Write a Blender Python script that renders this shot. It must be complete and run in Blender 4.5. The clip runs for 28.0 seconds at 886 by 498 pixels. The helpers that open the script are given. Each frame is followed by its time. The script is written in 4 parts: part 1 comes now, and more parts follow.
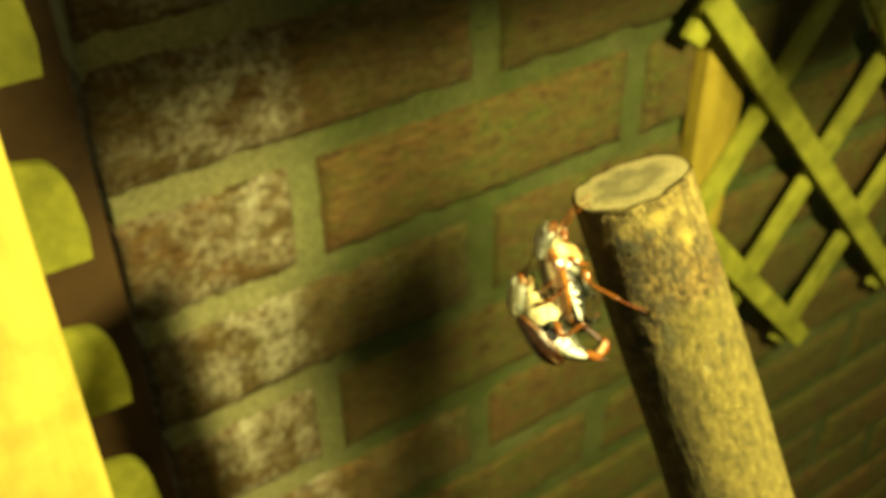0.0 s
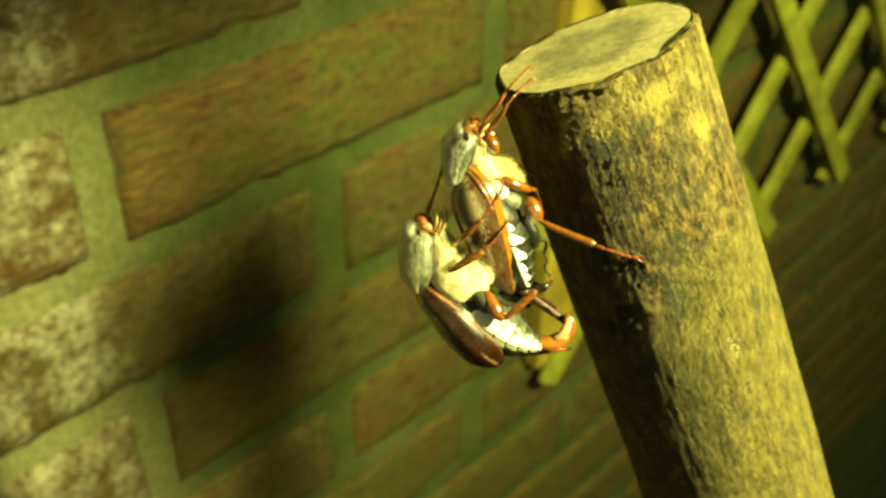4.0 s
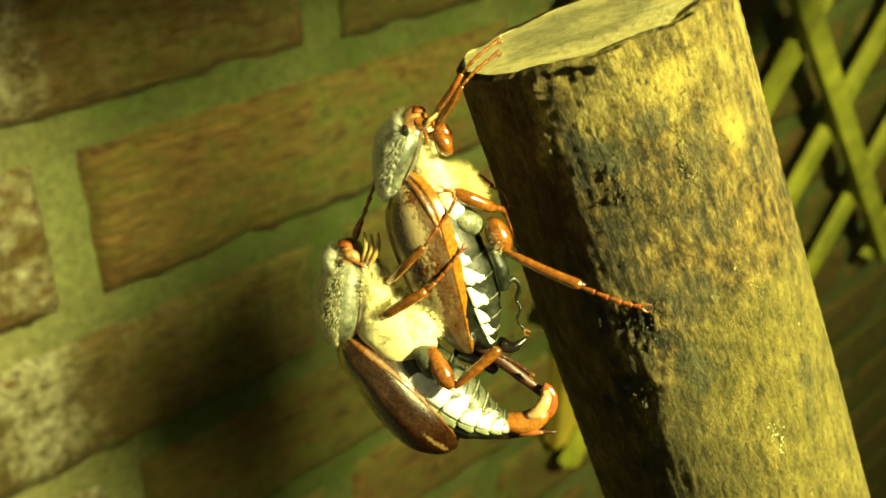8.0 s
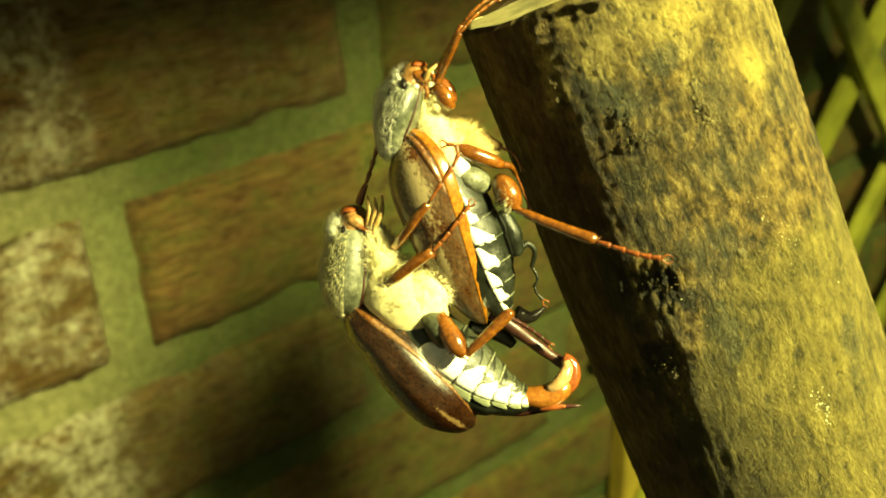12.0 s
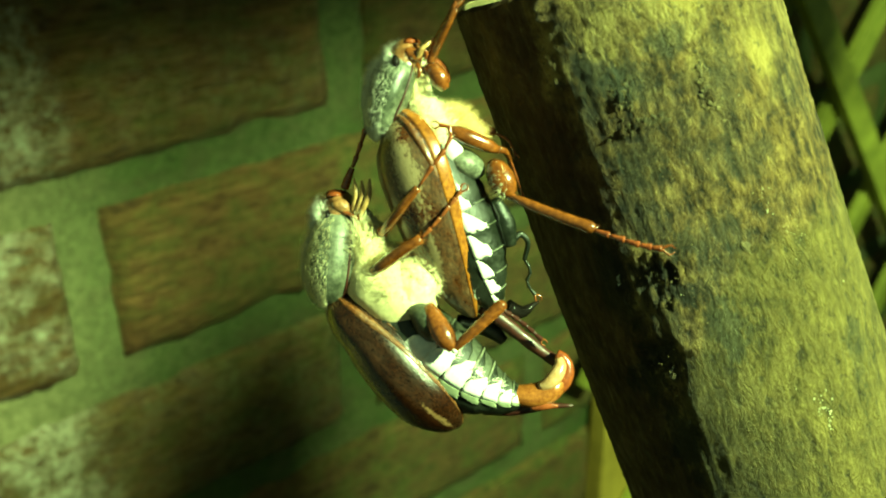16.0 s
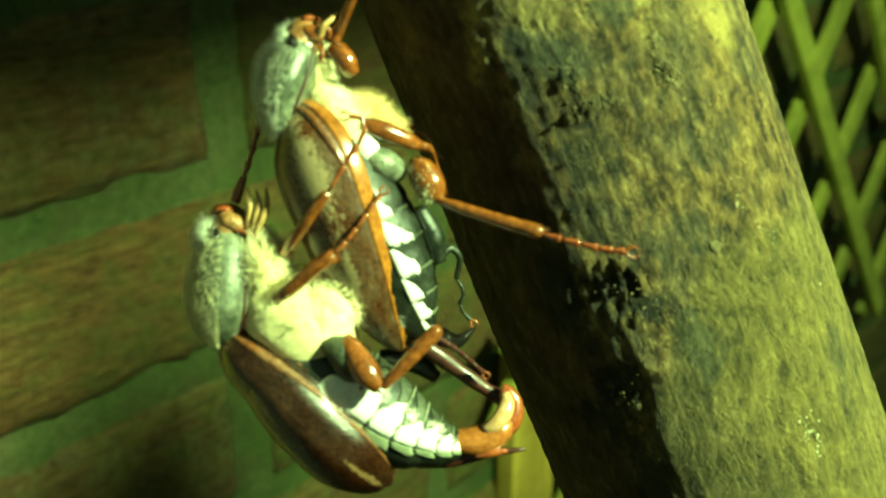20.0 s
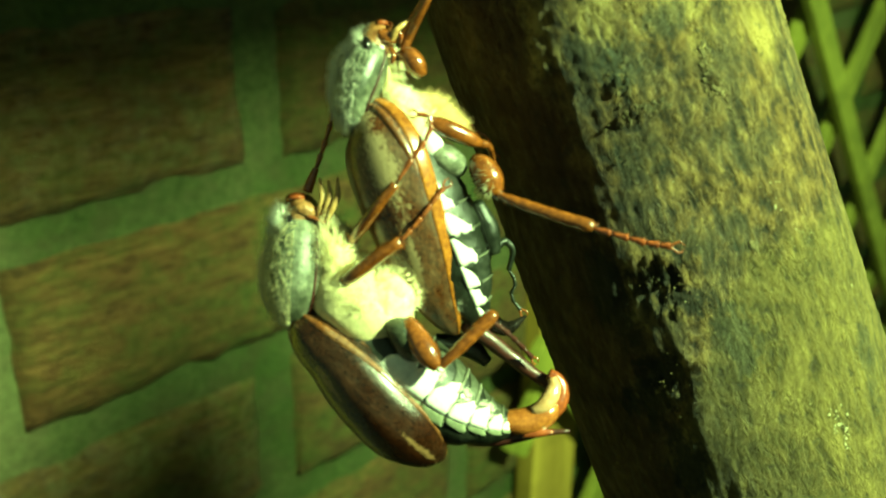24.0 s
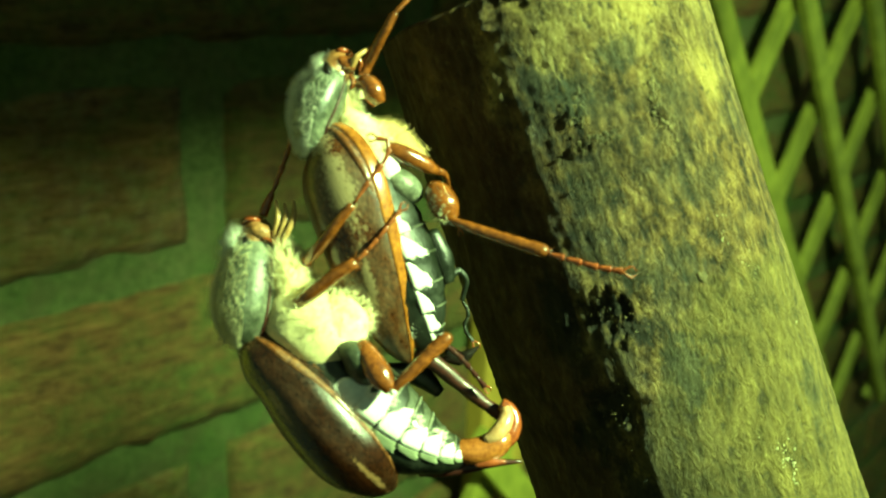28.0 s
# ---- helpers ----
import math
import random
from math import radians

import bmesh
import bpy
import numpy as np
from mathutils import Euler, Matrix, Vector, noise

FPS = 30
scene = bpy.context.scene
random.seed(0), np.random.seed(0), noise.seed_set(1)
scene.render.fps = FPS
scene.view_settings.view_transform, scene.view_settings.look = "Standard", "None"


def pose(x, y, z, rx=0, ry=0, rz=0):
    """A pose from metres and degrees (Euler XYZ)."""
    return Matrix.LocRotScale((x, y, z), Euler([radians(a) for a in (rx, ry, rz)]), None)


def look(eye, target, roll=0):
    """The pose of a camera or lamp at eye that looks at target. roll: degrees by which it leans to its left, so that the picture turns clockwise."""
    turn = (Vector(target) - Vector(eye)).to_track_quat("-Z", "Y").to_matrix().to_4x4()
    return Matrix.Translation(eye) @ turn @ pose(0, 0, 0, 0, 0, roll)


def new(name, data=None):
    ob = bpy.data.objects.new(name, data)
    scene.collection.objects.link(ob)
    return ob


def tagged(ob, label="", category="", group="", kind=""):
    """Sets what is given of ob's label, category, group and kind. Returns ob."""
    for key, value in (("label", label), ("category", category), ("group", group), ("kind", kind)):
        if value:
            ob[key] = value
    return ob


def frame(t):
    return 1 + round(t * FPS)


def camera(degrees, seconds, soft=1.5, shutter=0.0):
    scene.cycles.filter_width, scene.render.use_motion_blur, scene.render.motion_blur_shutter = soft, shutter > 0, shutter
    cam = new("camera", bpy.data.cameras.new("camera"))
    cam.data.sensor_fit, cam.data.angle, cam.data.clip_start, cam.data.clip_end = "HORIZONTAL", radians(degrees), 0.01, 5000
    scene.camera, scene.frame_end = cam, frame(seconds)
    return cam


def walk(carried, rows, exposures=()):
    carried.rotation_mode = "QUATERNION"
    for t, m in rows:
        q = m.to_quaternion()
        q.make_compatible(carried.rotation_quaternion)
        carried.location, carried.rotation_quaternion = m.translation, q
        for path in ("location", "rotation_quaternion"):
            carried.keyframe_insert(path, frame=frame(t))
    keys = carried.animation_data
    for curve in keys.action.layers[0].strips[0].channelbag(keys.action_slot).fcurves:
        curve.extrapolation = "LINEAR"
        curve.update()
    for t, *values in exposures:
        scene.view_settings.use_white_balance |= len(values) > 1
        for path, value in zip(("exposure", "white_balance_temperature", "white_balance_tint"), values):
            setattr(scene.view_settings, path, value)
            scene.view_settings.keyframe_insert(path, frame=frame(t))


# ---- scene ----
cam = camera(47.8, 28.0, soft=1.8)
cam.data.dof.use_dof = True
cam.data.dof.focus_distance = 0.088
cam.data.dof.aperture_fstop = 36.0
PATH = [
    (0, (-0.14627, -0.33757, 0.28441), (0.05517, -0.03723, 0.01662), -0.73),
    (0.5, (-0.12511, -0.30170, 0.25656), (0.09433, -0.01667, -0.01382), -0.99),
    (1, (-0.12442, -0.29067, 0.24329), (0.13593, -0.02744, -0.01250), 2.14),
    (1.5, (-0.12065, -0.28618, 0.23380), (0.14196, -0.03110, -0.02788), 1.70),
    (2, (-0.11531, -0.28481, 0.23091), (0.14021, -0.03080, -0.03871), 1.24),
    (2.5, (-0.11496, -0.28404, 0.23019), (0.13870, -0.02954, -0.04072), 1.41),
    (4.5, (-0.10629, -0.27805, 0.22177), (0.14892, -0.02571, -0.04970), 1.48),
    (5, (-0.10831, -0.27973, 0.22339), (0.14712, -0.02666, -0.04718), 1.41),
    (5.5, (-0.10658, -0.27874, 0.22179), (0.15044, -0.02742, -0.04892), 1.70),
    (6, (-0.10313, -0.27838, 0.22176), (0.15354, -0.02666, -0.04890), 1.72),
    (6.5, (-0.09072, -0.28105, 0.21903), (0.15164, -0.01789, -0.05393), 0.31),
    (7, (-0.08583, -0.27281, 0.20513), (0.16231, -0.01411, -0.06689), 2.00),
    (7.5, (-0.08304, -0.26931, 0.20255), (0.17036, -0.00351, -0.05751), 2.42),
    (8, (-0.08259, -0.26735, 0.20003), (0.17357, 0.00989, -0.04496), 1.83),
    (8.5, (-0.07847, -0.26596, 0.19306), (0.18480, 0.00703, -0.04914), 1.87),
    (9, (-0.07809, -0.26892, 0.19244), (0.18031, 0.01983, -0.03636), 0.25),
    (9.5, (-0.07947, -0.26827, 0.19070), (0.17772, 0.02360, -0.03548), 0.34),
    (10, (-0.08001, -0.26948, 0.18973), (0.17440, 0.02741, -0.03305), -0.17),
    (10.5, (-0.07950, -0.26991, 0.18933), (0.16919, 0.03410, -0.03030), -1.52),
    (11, (-0.07913, -0.27037, 0.18916), (0.16679, 0.03647, -0.02965), -2.11),
    (11.5, (-0.07722, -0.27353, 0.19440), (0.14856, 0.03679, -0.04060), -3.35),
    (12, (-0.07977, -0.27142, 0.18952), (0.16604, 0.03657, -0.02779), -2.22),
    (12.5, (-0.07880, -0.26928, 0.18843), (0.16893, 0.03653, -0.02977), -2.33),
    (14.5, (-0.07935, -0.26892, 0.18761), (0.17078, 0.03755, -0.02691), -1.62),
    (15, (-0.07970, -0.26909, 0.18720), (0.17222, 0.03730, -0.02531), -1.32),
    (15.5, (-0.07984, -0.26925, 0.18616), (0.17331, 0.03692, -0.02521), -0.92),
    (16, (-0.07918, -0.26878, 0.18485), (0.17831, 0.03603, -0.02322), -0.30),
    (16.5, (-0.07869, -0.26822, 0.18281), (0.18176, 0.03525, -0.02351), 0.13),
    (17, (-0.07926, -0.26775, 0.18307), (0.18608, 0.03164, -0.02299), 0.86),
    (17.5, (-0.07972, -0.26693, 0.18407), (0.20173, 0.01850, -0.02043), 2.54),
    (18, (-0.08038, -0.26994, 0.18404), (0.21477, 0.00772, -0.01163), 2.01),
    (18.5, (-0.07890, -0.26965, 0.18385), (0.21759, 0.00670, -0.01165), 1.28),
    (19, (-0.07649, -0.26593, 0.17988), (0.22231, 0.00340, -0.02182), 0.50),
    (19.5, (-0.07473, -0.26134, 0.17912), (0.23023, 0.01415, -0.00420), -0.29),
    (20, (-0.07345, -0.25878, 0.17566), (0.22877, 0.01961, -0.00782), -0.14),
    (20.5, (-0.07446, -0.25892, 0.17547), (0.22732, 0.02358, -0.00236), 0.04),
    (21, (-0.07452, -0.25917, 0.17575), (0.22648, 0.02343, -0.00324), 0.11),
    (21.5, (-0.07378, -0.25950, 0.17604), (0.22276, 0.02384, -0.00911), -0.23),
    (23.5, (-0.07531, -0.25795, 0.17526), (0.22683, 0.02187, -0.00618), -0.35),
    (24, (-0.07910, -0.26051, 0.17609), (0.21853, 0.02651, -0.00149), 1.02),
    (24.5, (-0.07735, -0.25709, 0.16881), (0.23790, 0.02137, 0.00889), 2.89),
    (25, (-0.08091, -0.25894, 0.17274), (0.24482, 0.01352, 0.02385), 3.72),
    (25.5, (-0.08119, -0.26013, 0.17159), (0.24723, 0.01883, 0.04191), 4.32),
    (26, (-0.08089, -0.26110, 0.17110), (0.24625, 0.01556, 0.03349), 3.63),
    (26.5, (-0.08054, -0.26025, 0.17186), (0.24532, 0.01427, 0.02710), 3.39),
    (27, (-0.08048, -0.26085, 0.17214), (0.24489, 0.01528, 0.02936), 2.82),
    (27.5, (-0.08470, -0.26258, 0.17235), (0.24618, 0.01048, 0.03648), 2.19),
    (28, (-0.08136, -0.26141, 0.17103), (0.24500, 0.01781, 0.03677), 3.14),
]
EXPOSURES = [(0.0, -0.20, 6550, 18), (0.9, -0.62, 6500, -4), (1.8, -0.22, 6450, -6), (3.0, -0.08, 6400, -4), (6.0, -0.08, 6400, -2), (8.0, -0.12, 6350, 3), (12.6, -0.18, 6350, 4), (13.6, -0.38, 4720, -30), (22.0, -0.33, 4620, -34), (28.0, -0.28, 4580, -36)]
cam.data.dof.use_dof = True
cam.data.dof.focus_distance = 0.092
cam.data.dof.aperture_fstop = 48
walk(cam, [(t, look(eye, target, roll)) for t, eye, target, roll in PATH], EXPOSURES)

# ---- light: a hand torch above and to the right of the stake, and a faint dusk sky ----
world = bpy.data.worlds.new("dusk")
scene.world = world
world.use_nodes = True
background = world.node_tree.nodes["Background"]
background.inputs["Color"].default_value = (0.62, 0.60, 0.28, 1)
background.inputs["Strength"].default_value = 0.31

torch_data = bpy.data.lights.new("torch", "SPOT")
torch_data.energy = 51.0
torch_data.color = (1.0, 0.91, 0.33)
torch_data.spot_size = radians(114)
torch_data.spot_blend = 1.0
torch_data.shadow_soft_size = 0.012
torch = new("torch", torch_data)
torch.matrix_world = look((0.082, -0.494, 0.366), (0.24, 0.0, -0.18))


# ---- materials ----
def material(name, rough=0.6, metal=0.0, spec=0.5):
    mat = bpy.data.materials.new(name)
    mat.use_nodes = True
    nodes = mat.node_tree.nodes
    shader = nodes["Principled BSDF"]
    shader.inputs["Roughness"].default_value = rough
    shader.inputs["Metallic"].default_value = metal
    shader.inputs["Specular IOR Level"].default_value = spec
    return mat, nodes, mat.node_tree.links, shader


def node(nodes, kind, **values):
    n = nodes.new(kind)
    for key, value in values.items():
        n.inputs[key].default_value = value
    return n


def coords(nodes, links, scale=(1, 1, 1), local=False):
    if local:
        out = nodes.new("ShaderNodeTexCoord").outputs["Object"]
    else:
        out = nodes.new("ShaderNodeNewGeometry").outputs["Position"]
    m = nodes.new("ShaderNodeMapping")
    m.inputs["Scale"].default_value = scale
    links.new(out, m.inputs["Vector"])
    return m.outputs["Vector"]


def noise_tex(nodes, links, where, scale, detail=6, rough=0.6):
    n = node(nodes, "ShaderNodeTexNoise", Scale=scale, Detail=detail, Roughness=rough)
    links.new(where, n.inputs["Vector"])
    return n.outputs["Fac"]


def ramp(nodes, links, fac, stops):
    r = nodes.new("ShaderNodeValToRGB")
    e = r.color_ramp.elements
    e[0].position, e[0].color = stops[0][0], (*stops[0][1], 1)
    e[1].position, e[1].color = stops[-1][0], (*stops[-1][1], 1)
    for pos, col in stops[1:-1]:
        s = e.new(pos)
        s.color = (*col, 1)
    links.new(fac, r.inputs["Fac"])
    return r.outputs["Color"]


def mix(nodes, links, fac, a, b, mode="MIX"):
    m = nodes.new("ShaderNodeMix")
    m.data_type, m.blend_type = "RGBA", mode
    for socket, value in ((m.inputs[0], fac), (m.inputs[6], a), (m.inputs[7], b)):
        if isinstance(value, (int, float)):
            socket.default_value = value
        elif isinstance(value, tuple):
            socket.default_value = (*value, 1)
        else:
            links.new(value, socket)
    return m.outputs[2]


def maths(nodes, links, op, a, b=0.0, clamp=False):
    m = nodes.new("ShaderNodeMath")
    m.operation, m.use_clamp = op, clamp
    for socket, value in ((m.inputs[0], a), (m.inputs[1], b)):
        if isinstance(value, (int, float)):
            socket.default_value = value
        else:
            links.new(value, socket)
    return m.outputs[0]


def span(nodes, links, value, lo, hi, to_lo=0.0, to_hi=1.0):
    m = nodes.new("ShaderNodeMapRange")
    links.new(value, m.inputs["Value"])
    for key, v in (("From Min", lo), ("From Max", hi), ("To Min", to_lo), ("To Max", to_hi)):
        m.inputs[key].default_value = v
    return m.outputs["Result"]


def bump(nodes, links, shader, height, strength, distance):
    b = node(nodes, "ShaderNodeBump", Strength=strength, Distance=distance)
    links.new(height, b.inputs["Height"])
    links.new(b.outputs["Normal"], shader.inputs["Normal"])


def brick_material(name, bloom):
    """Rough dark-red brick with green algae; bloom: how much white salt has come out on it."""
    mat, nodes, links, shader = material(name, 0.85, spec=0.25)
    where = coords(nodes, links)
    grain = noise_tex(nodes, links, coords(nodes, links, (70, 70, 480)), 1.0, 9, 0.75)
    big = noise_tex(nodes, links, where, 16, 6, 0.6)
    fine = noise_tex(nodes, links, where, 260, 6, 0.7)
    info = nodes.new("ShaderNodeObjectInfo")
    base = ramp(nodes, links, grain, [(0.32, (0.028, 0.012, 0.004)), (0.48, (0.105, 0.050, 0.014)), (0.66, (0.25, 0.140, 0.044))])
    base = mix(nodes, links, span(nodes, links, info.outputs["Random"], 0, 1, 0.0, 0.5), base, (0.075, 0.058, 0.020))
    spot = nodes.new("ShaderNodeSeparateXYZ")
    links.new(where, spot.inputs["Vector"])
    damp = span(nodes, links, spot.outputs["X"], -0.03, 0.10, 0.45, 1.0)
    algae = ramp(nodes, links, fine, [(0.3, (0.028, 0.036, 0.006)), (0.7, (0.115, 0.130, 0.022))])
    patch = noise_tex(nodes, links, coords(nodes, links, (1, 1, 1.8)), 70, 8, 0.7)
    cover = maths(nodes, links, "ADD", span(nodes, links, big, 0.35, 0.62, 0.1, 0.55), span(nodes, links, patch, 0.42, 0.60, -0.1, 0.5), True)
    colour = mix(nodes, links, maths(nodes, links, "MULTIPLY", cover, damp), base, algae)
    colour = mix(nodes, links, span(nodes, links, patch, 0.46, 0.36, 0.0, 0.55), colour, (0.022, 0.014, 0.006))
    if bloom:
        salt = maths(nodes, links, "MULTIPLY", span(nodes, links, noise_tex(nodes, links, where, 42, 8, 0.75), 0.43, 0.60),
                     span(nodes, links, fine, 0.35, 0.6))
        place = nodes.new("ShaderNodeSeparateXYZ")
        links.new(where, place.inputs["Vector"])
        ragged = maths(nodes, links, "ADD", place.outputs["X"], maths(nodes, links, "MULTIPLY", big, 0.05))
        band = maths(nodes, links, "MULTIPLY", span(nodes, links, ragged, -0.065, -0.005), span(nodes, links, ragged, 0.035, 0.022))
        salt = maths(nodes, links, "MULTIPLY", salt, maths(nodes, links, "ADD", band, 0.12), True)
        colour = mix(nodes, links, salt, colour, (0.44, 0.42, 0.28))
    links.new(colour, shader.inputs["Base Color"])
    bump(nodes, links, shader, maths(nodes, links, "ADD", maths(nodes, links, "MULTIPLY", grain, 1.5), fine), 0.7, 0.0028)
    return mat


def mortar_material():
    mat, nodes, links, shader = material("mortar", 0.9, spec=0.2)
    where = coords(nodes, links)
    big, fine = noise_tex(nodes, links, where, 14, 5), noise_tex(nodes, links, where, 420, 6, 0.7)
    clean = ramp(nodes, links, fine, [(0.3, (0.13, 0.13, 0.052)), (0.7, (0.29, 0.28, 0.130))])
    green = ramp(nodes, links, fine, [(0.3, (0.026, 0.040, 0.008)), (0.7, (0.068, 0.094, 0.018))])
    green = mix(nodes, links, span(nodes, links, noise_tex(nodes, links, where, 85, 7, 0.7), 0.46, 0.62, 0.0, 0.6), green, (0.050, 0.046, 0.017))
    place = nodes.new("ShaderNodeSeparateXYZ")
    links.new(where, place.inputs["Vector"])
    right = span(nodes, links, place.outputs["X"], -0.02, 0.03)
    colour = mix(nodes, links, maths(nodes, links, "MULTIPLY", span(nodes, links, big, 0.35, 0.6, 0.75, 1.0), right), clean, green)
    links.new(colour, shader.inputs["Base Color"])
    bump(nodes, links, shader, fine, 0.7, 0.002)
    return mat


def wood_material(name, dark, light, grain_scale, rough=0.6):
    mat, nodes, links, shader = material(name, rough, spec=0.35)
    where = coords(nodes, links, grain_scale, True)
    grain = noise_tex(nodes, links, where, 1.0, 7, 0.65)
    blot = noise_tex(nodes, links, coords(nodes, links), 30, 5)
    colour = ramp(nodes, links, grain, [(0.3, dark), (0.7, light)])
    colour = mix(nodes, links, span(nodes, links, blot, 0.45, 0.7, 0.0, 0.6), colour, tuple(v * 0.5 for v in dark))
    links.new(colour, shader.inputs["Base Color"])
    bump(nodes, links, shader, grain, 0.4, 0.001)
    return mat


def stake_material():
    """Weathered wood: brown bark with shade painted in on the left, away from the torch; green algae below, duller to
    the left, a grey-brown mottled ring, a yellow worn top; slate stains and black wounds.
    """
    mat, nodes, links, shader = material("stake_bark", 0.62, spec=0.22)
    where = coords(nodes, links, (1, 1, 1), True)
    streak = noise_tex(nodes, links, coords(nodes, links, (620, 620, 75), True), 1.0, 10, 0.72)
    thread = noise_tex(nodes, links, coords(nodes, links, (1700, 1700, 150), True), 1.0, 6, 0.7)
    blot = noise_tex(nodes, links, where, 190, 9, 0.66)
    patch = noise_tex(nodes, links, coords(nodes, links, (1, 1, 0.7), True), 480, 8, 0.68)
    fine = noise_tex(nodes, links, coords(nodes, links, (1, 1, 0.5), True), 1500, 8, 0.75)
    grit = noise_tex(nodes, links, coords(nodes, links, (1, 1, 0.75), True), 950, 5, 0.62)
    place = nodes.new("ShaderNodeSeparateXYZ")
    links.new(where, place.inputs["Vector"])
    turn = maths(nodes, links, "ARCTAN2", place.outputs["Y"], place.outputs["X"])
    high = place.outputs["Z"]

    def jitter(value, source, size):
        return maths(nodes, links, "ADD", value, maths(nodes, links, "MULTIPLY", maths(nodes, links, "SUBTRACT", source, 0.5), size))

    def both(x, y):
        return maths(nodes, links, "MULTIPLY", x, y, True)

    def stain(angle, z, round_by, along_by, ragged):
        """A ragged patch round one place on the shaft; sizes in degrees and metres."""
        u = maths(nodes, links, "MULTIPLY", maths(nodes, links, "SUBTRACT", turn, radians(angle)), 1 / radians(round_by))
        v = maths(nodes, links, "MULTIPLY", maths(nodes, links, "SUBTRACT", high, z), 1 / along_by)
        far = maths(nodes, links, "SQRT", maths(nodes, links, "ADD", maths(nodes, links, "MULTIPLY", u, u), maths(nodes, links, "MULTIPLY", v, v)))
        far = jitter(jitter(jitter(far, patch, ragged), fine, ragged * 1.1), streak, ragged * 0.8)
        return span(nodes, links, far, 1.25, 0.65)

    tone = maths(nodes, links, "ADD", maths(nodes, links, "MULTIPLY", streak, 0.20), maths(nodes, links, "ADD", maths(nodes, links, "MULTIPLY", fine, 0.35), maths(nodes, links, "MULTIPLY", patch, 0.45)))
    speckle = maths(nodes, links, "ADD", maths(nodes, links, "MULTIPLY", fine, 0.4), maths(nodes, links, "ADD", maths(nodes, links, "MULTIPLY", patch, 0.25), maths(nodes, links, "MULTIPLY", grit, 0.35)))
    green = ramp(nodes, links, tone, [(0.38, (0.030, 0.028, 0.009)), (0.46, (0.082, 0.068, 0.017)), (0.54, (0.130, 0.106, 0.024)), (0.64, (0.210, 0.172, 0.046))])
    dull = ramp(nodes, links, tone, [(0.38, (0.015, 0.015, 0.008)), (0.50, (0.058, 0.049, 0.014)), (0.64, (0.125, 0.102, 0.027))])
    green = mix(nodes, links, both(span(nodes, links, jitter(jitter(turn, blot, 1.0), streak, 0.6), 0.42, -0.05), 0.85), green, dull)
    brown = ramp(nodes, links, speckle, [(0.40, (0.012, 0.010, 0.005)), (0.47, (0.060, 0.042, 0.012)), (0.54, (0.130, 0.092, 0.024)), (0.62, (0.235, 0.175, 0.050))])
    grey = ramp(nodes, links, speckle, [(0.40, (0.014, 0.015, 0.010)), (0.51, (0.056, 0.050, 0.023)), (0.62, (0.160, 0.135, 0.052))])
    brown = mix(nodes, links, span(nodes, links, blot, 0.46, 0.60, 0.0, 0.7), brown, grey)
    yellow = ramp(nodes, links, tone, [(0.38, (0.055, 0.042, 0.013)), (0.48, (0.145, 0.112, 0.030)), (0.60, (0.280, 0.228, 0.066))])
    yellow = mix(nodes, links, span(nodes, links, patch, 0.56, 0.40, 0.0, 0.6), yellow, brown)
    # bark brown, kept very dark so that it doubles as shade
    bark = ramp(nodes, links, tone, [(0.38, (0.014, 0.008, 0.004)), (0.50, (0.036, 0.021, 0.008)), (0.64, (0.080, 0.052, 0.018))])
    edge = span(nodes, links, turn, -0.45, 0.22, -0.0100, 0.0036)
    low = maths(nodes, links, "SUBTRACT", jitter(jitter(jitter(high, blot, 0.010), patch, 0.006), streak, 0.006), edge)
    colour = mix(nodes, links, span(nodes, links, low, -0.0009, 0.0012), green, brown)
    rise = span(nodes, links, turn, -0.3, 1.1, 0.0236, 0.0165)
    over = maths(nodes, links, "SUBTRACT", jitter(jitter(jitter(high, blot, 0.016), patch, 0.008), streak, 0.006), rise)
    colour = mix(nodes, links, span(nodes, links, over, -0.0012, 0.0022, 0.0, 0.92), colour, yellow)
    # bark and painted shade together cover the side turned from the torch
    shade_side = span(nodes, links, jitter(jitter(jitter(turn, blot, 0.8), patch, 0.5), streak, 0.5), -0.26, -0.50, 0.0, 0.95)
    colour = mix(nodes, links, shade_side, colour, bark)
    for angle, z, around, along, ragged, amount in ((-8, 0.0222, 7, 0.0017, 2.2, 0.85), (-1, 0.0206, 6, 0.0018, 2.2, 0.9), (18, 0.0226, 9, 0.0012, 2.4, 0.7), (34, 0.0185, 6, 0.0030, 2.4, 0.45),
                                                    (30, 0.0110, 12, 0.0016, 2.6, 0.45), (-6, 0.0105, 9, 0.0040, 2.4, 0.5), (10, 0.0065, 14, 0.0018, 2.6, 0.6), (6, -0.0015, 7, 0.0034, 2.2, 0.7), (52, -0.0085, 7, 0.0030, 2.4, 0.4)):
        colour = mix(nodes, links, both(stain(angle, z, around, along, ragged), amount * 0.8), colour, (0.034, 0.040, 0.027))
    for angle, z, around, along, ragged in ((-15, 0.0046, 11, 0.0016, 2.4), (-4, 0.0026, 10, 0.0014, 2.6), (-19, -0.0032, 9, 0.0016, 2.4), (-27, -0.0050, 8, 0.0022, 2.4), (-27, 0.0040, 7, 0.0040, 2.2), (-22, -0.0110, 6, 0.0040, 2.4)):
        colour = mix(nodes, links, both(stain(angle, z, around, along, ragged), 0.86), colour, (0.012, 0.013, 0.008))
    for angle, z, around, along in ((49, 0.0184, 5, 0.0022), (28, 0.0252, 9, 0.0016)):
        colour = mix(nodes, links, both(stain(angle, z, around, along, 1.6), 0.7), colour, (0.34, 0.27, 0.065))
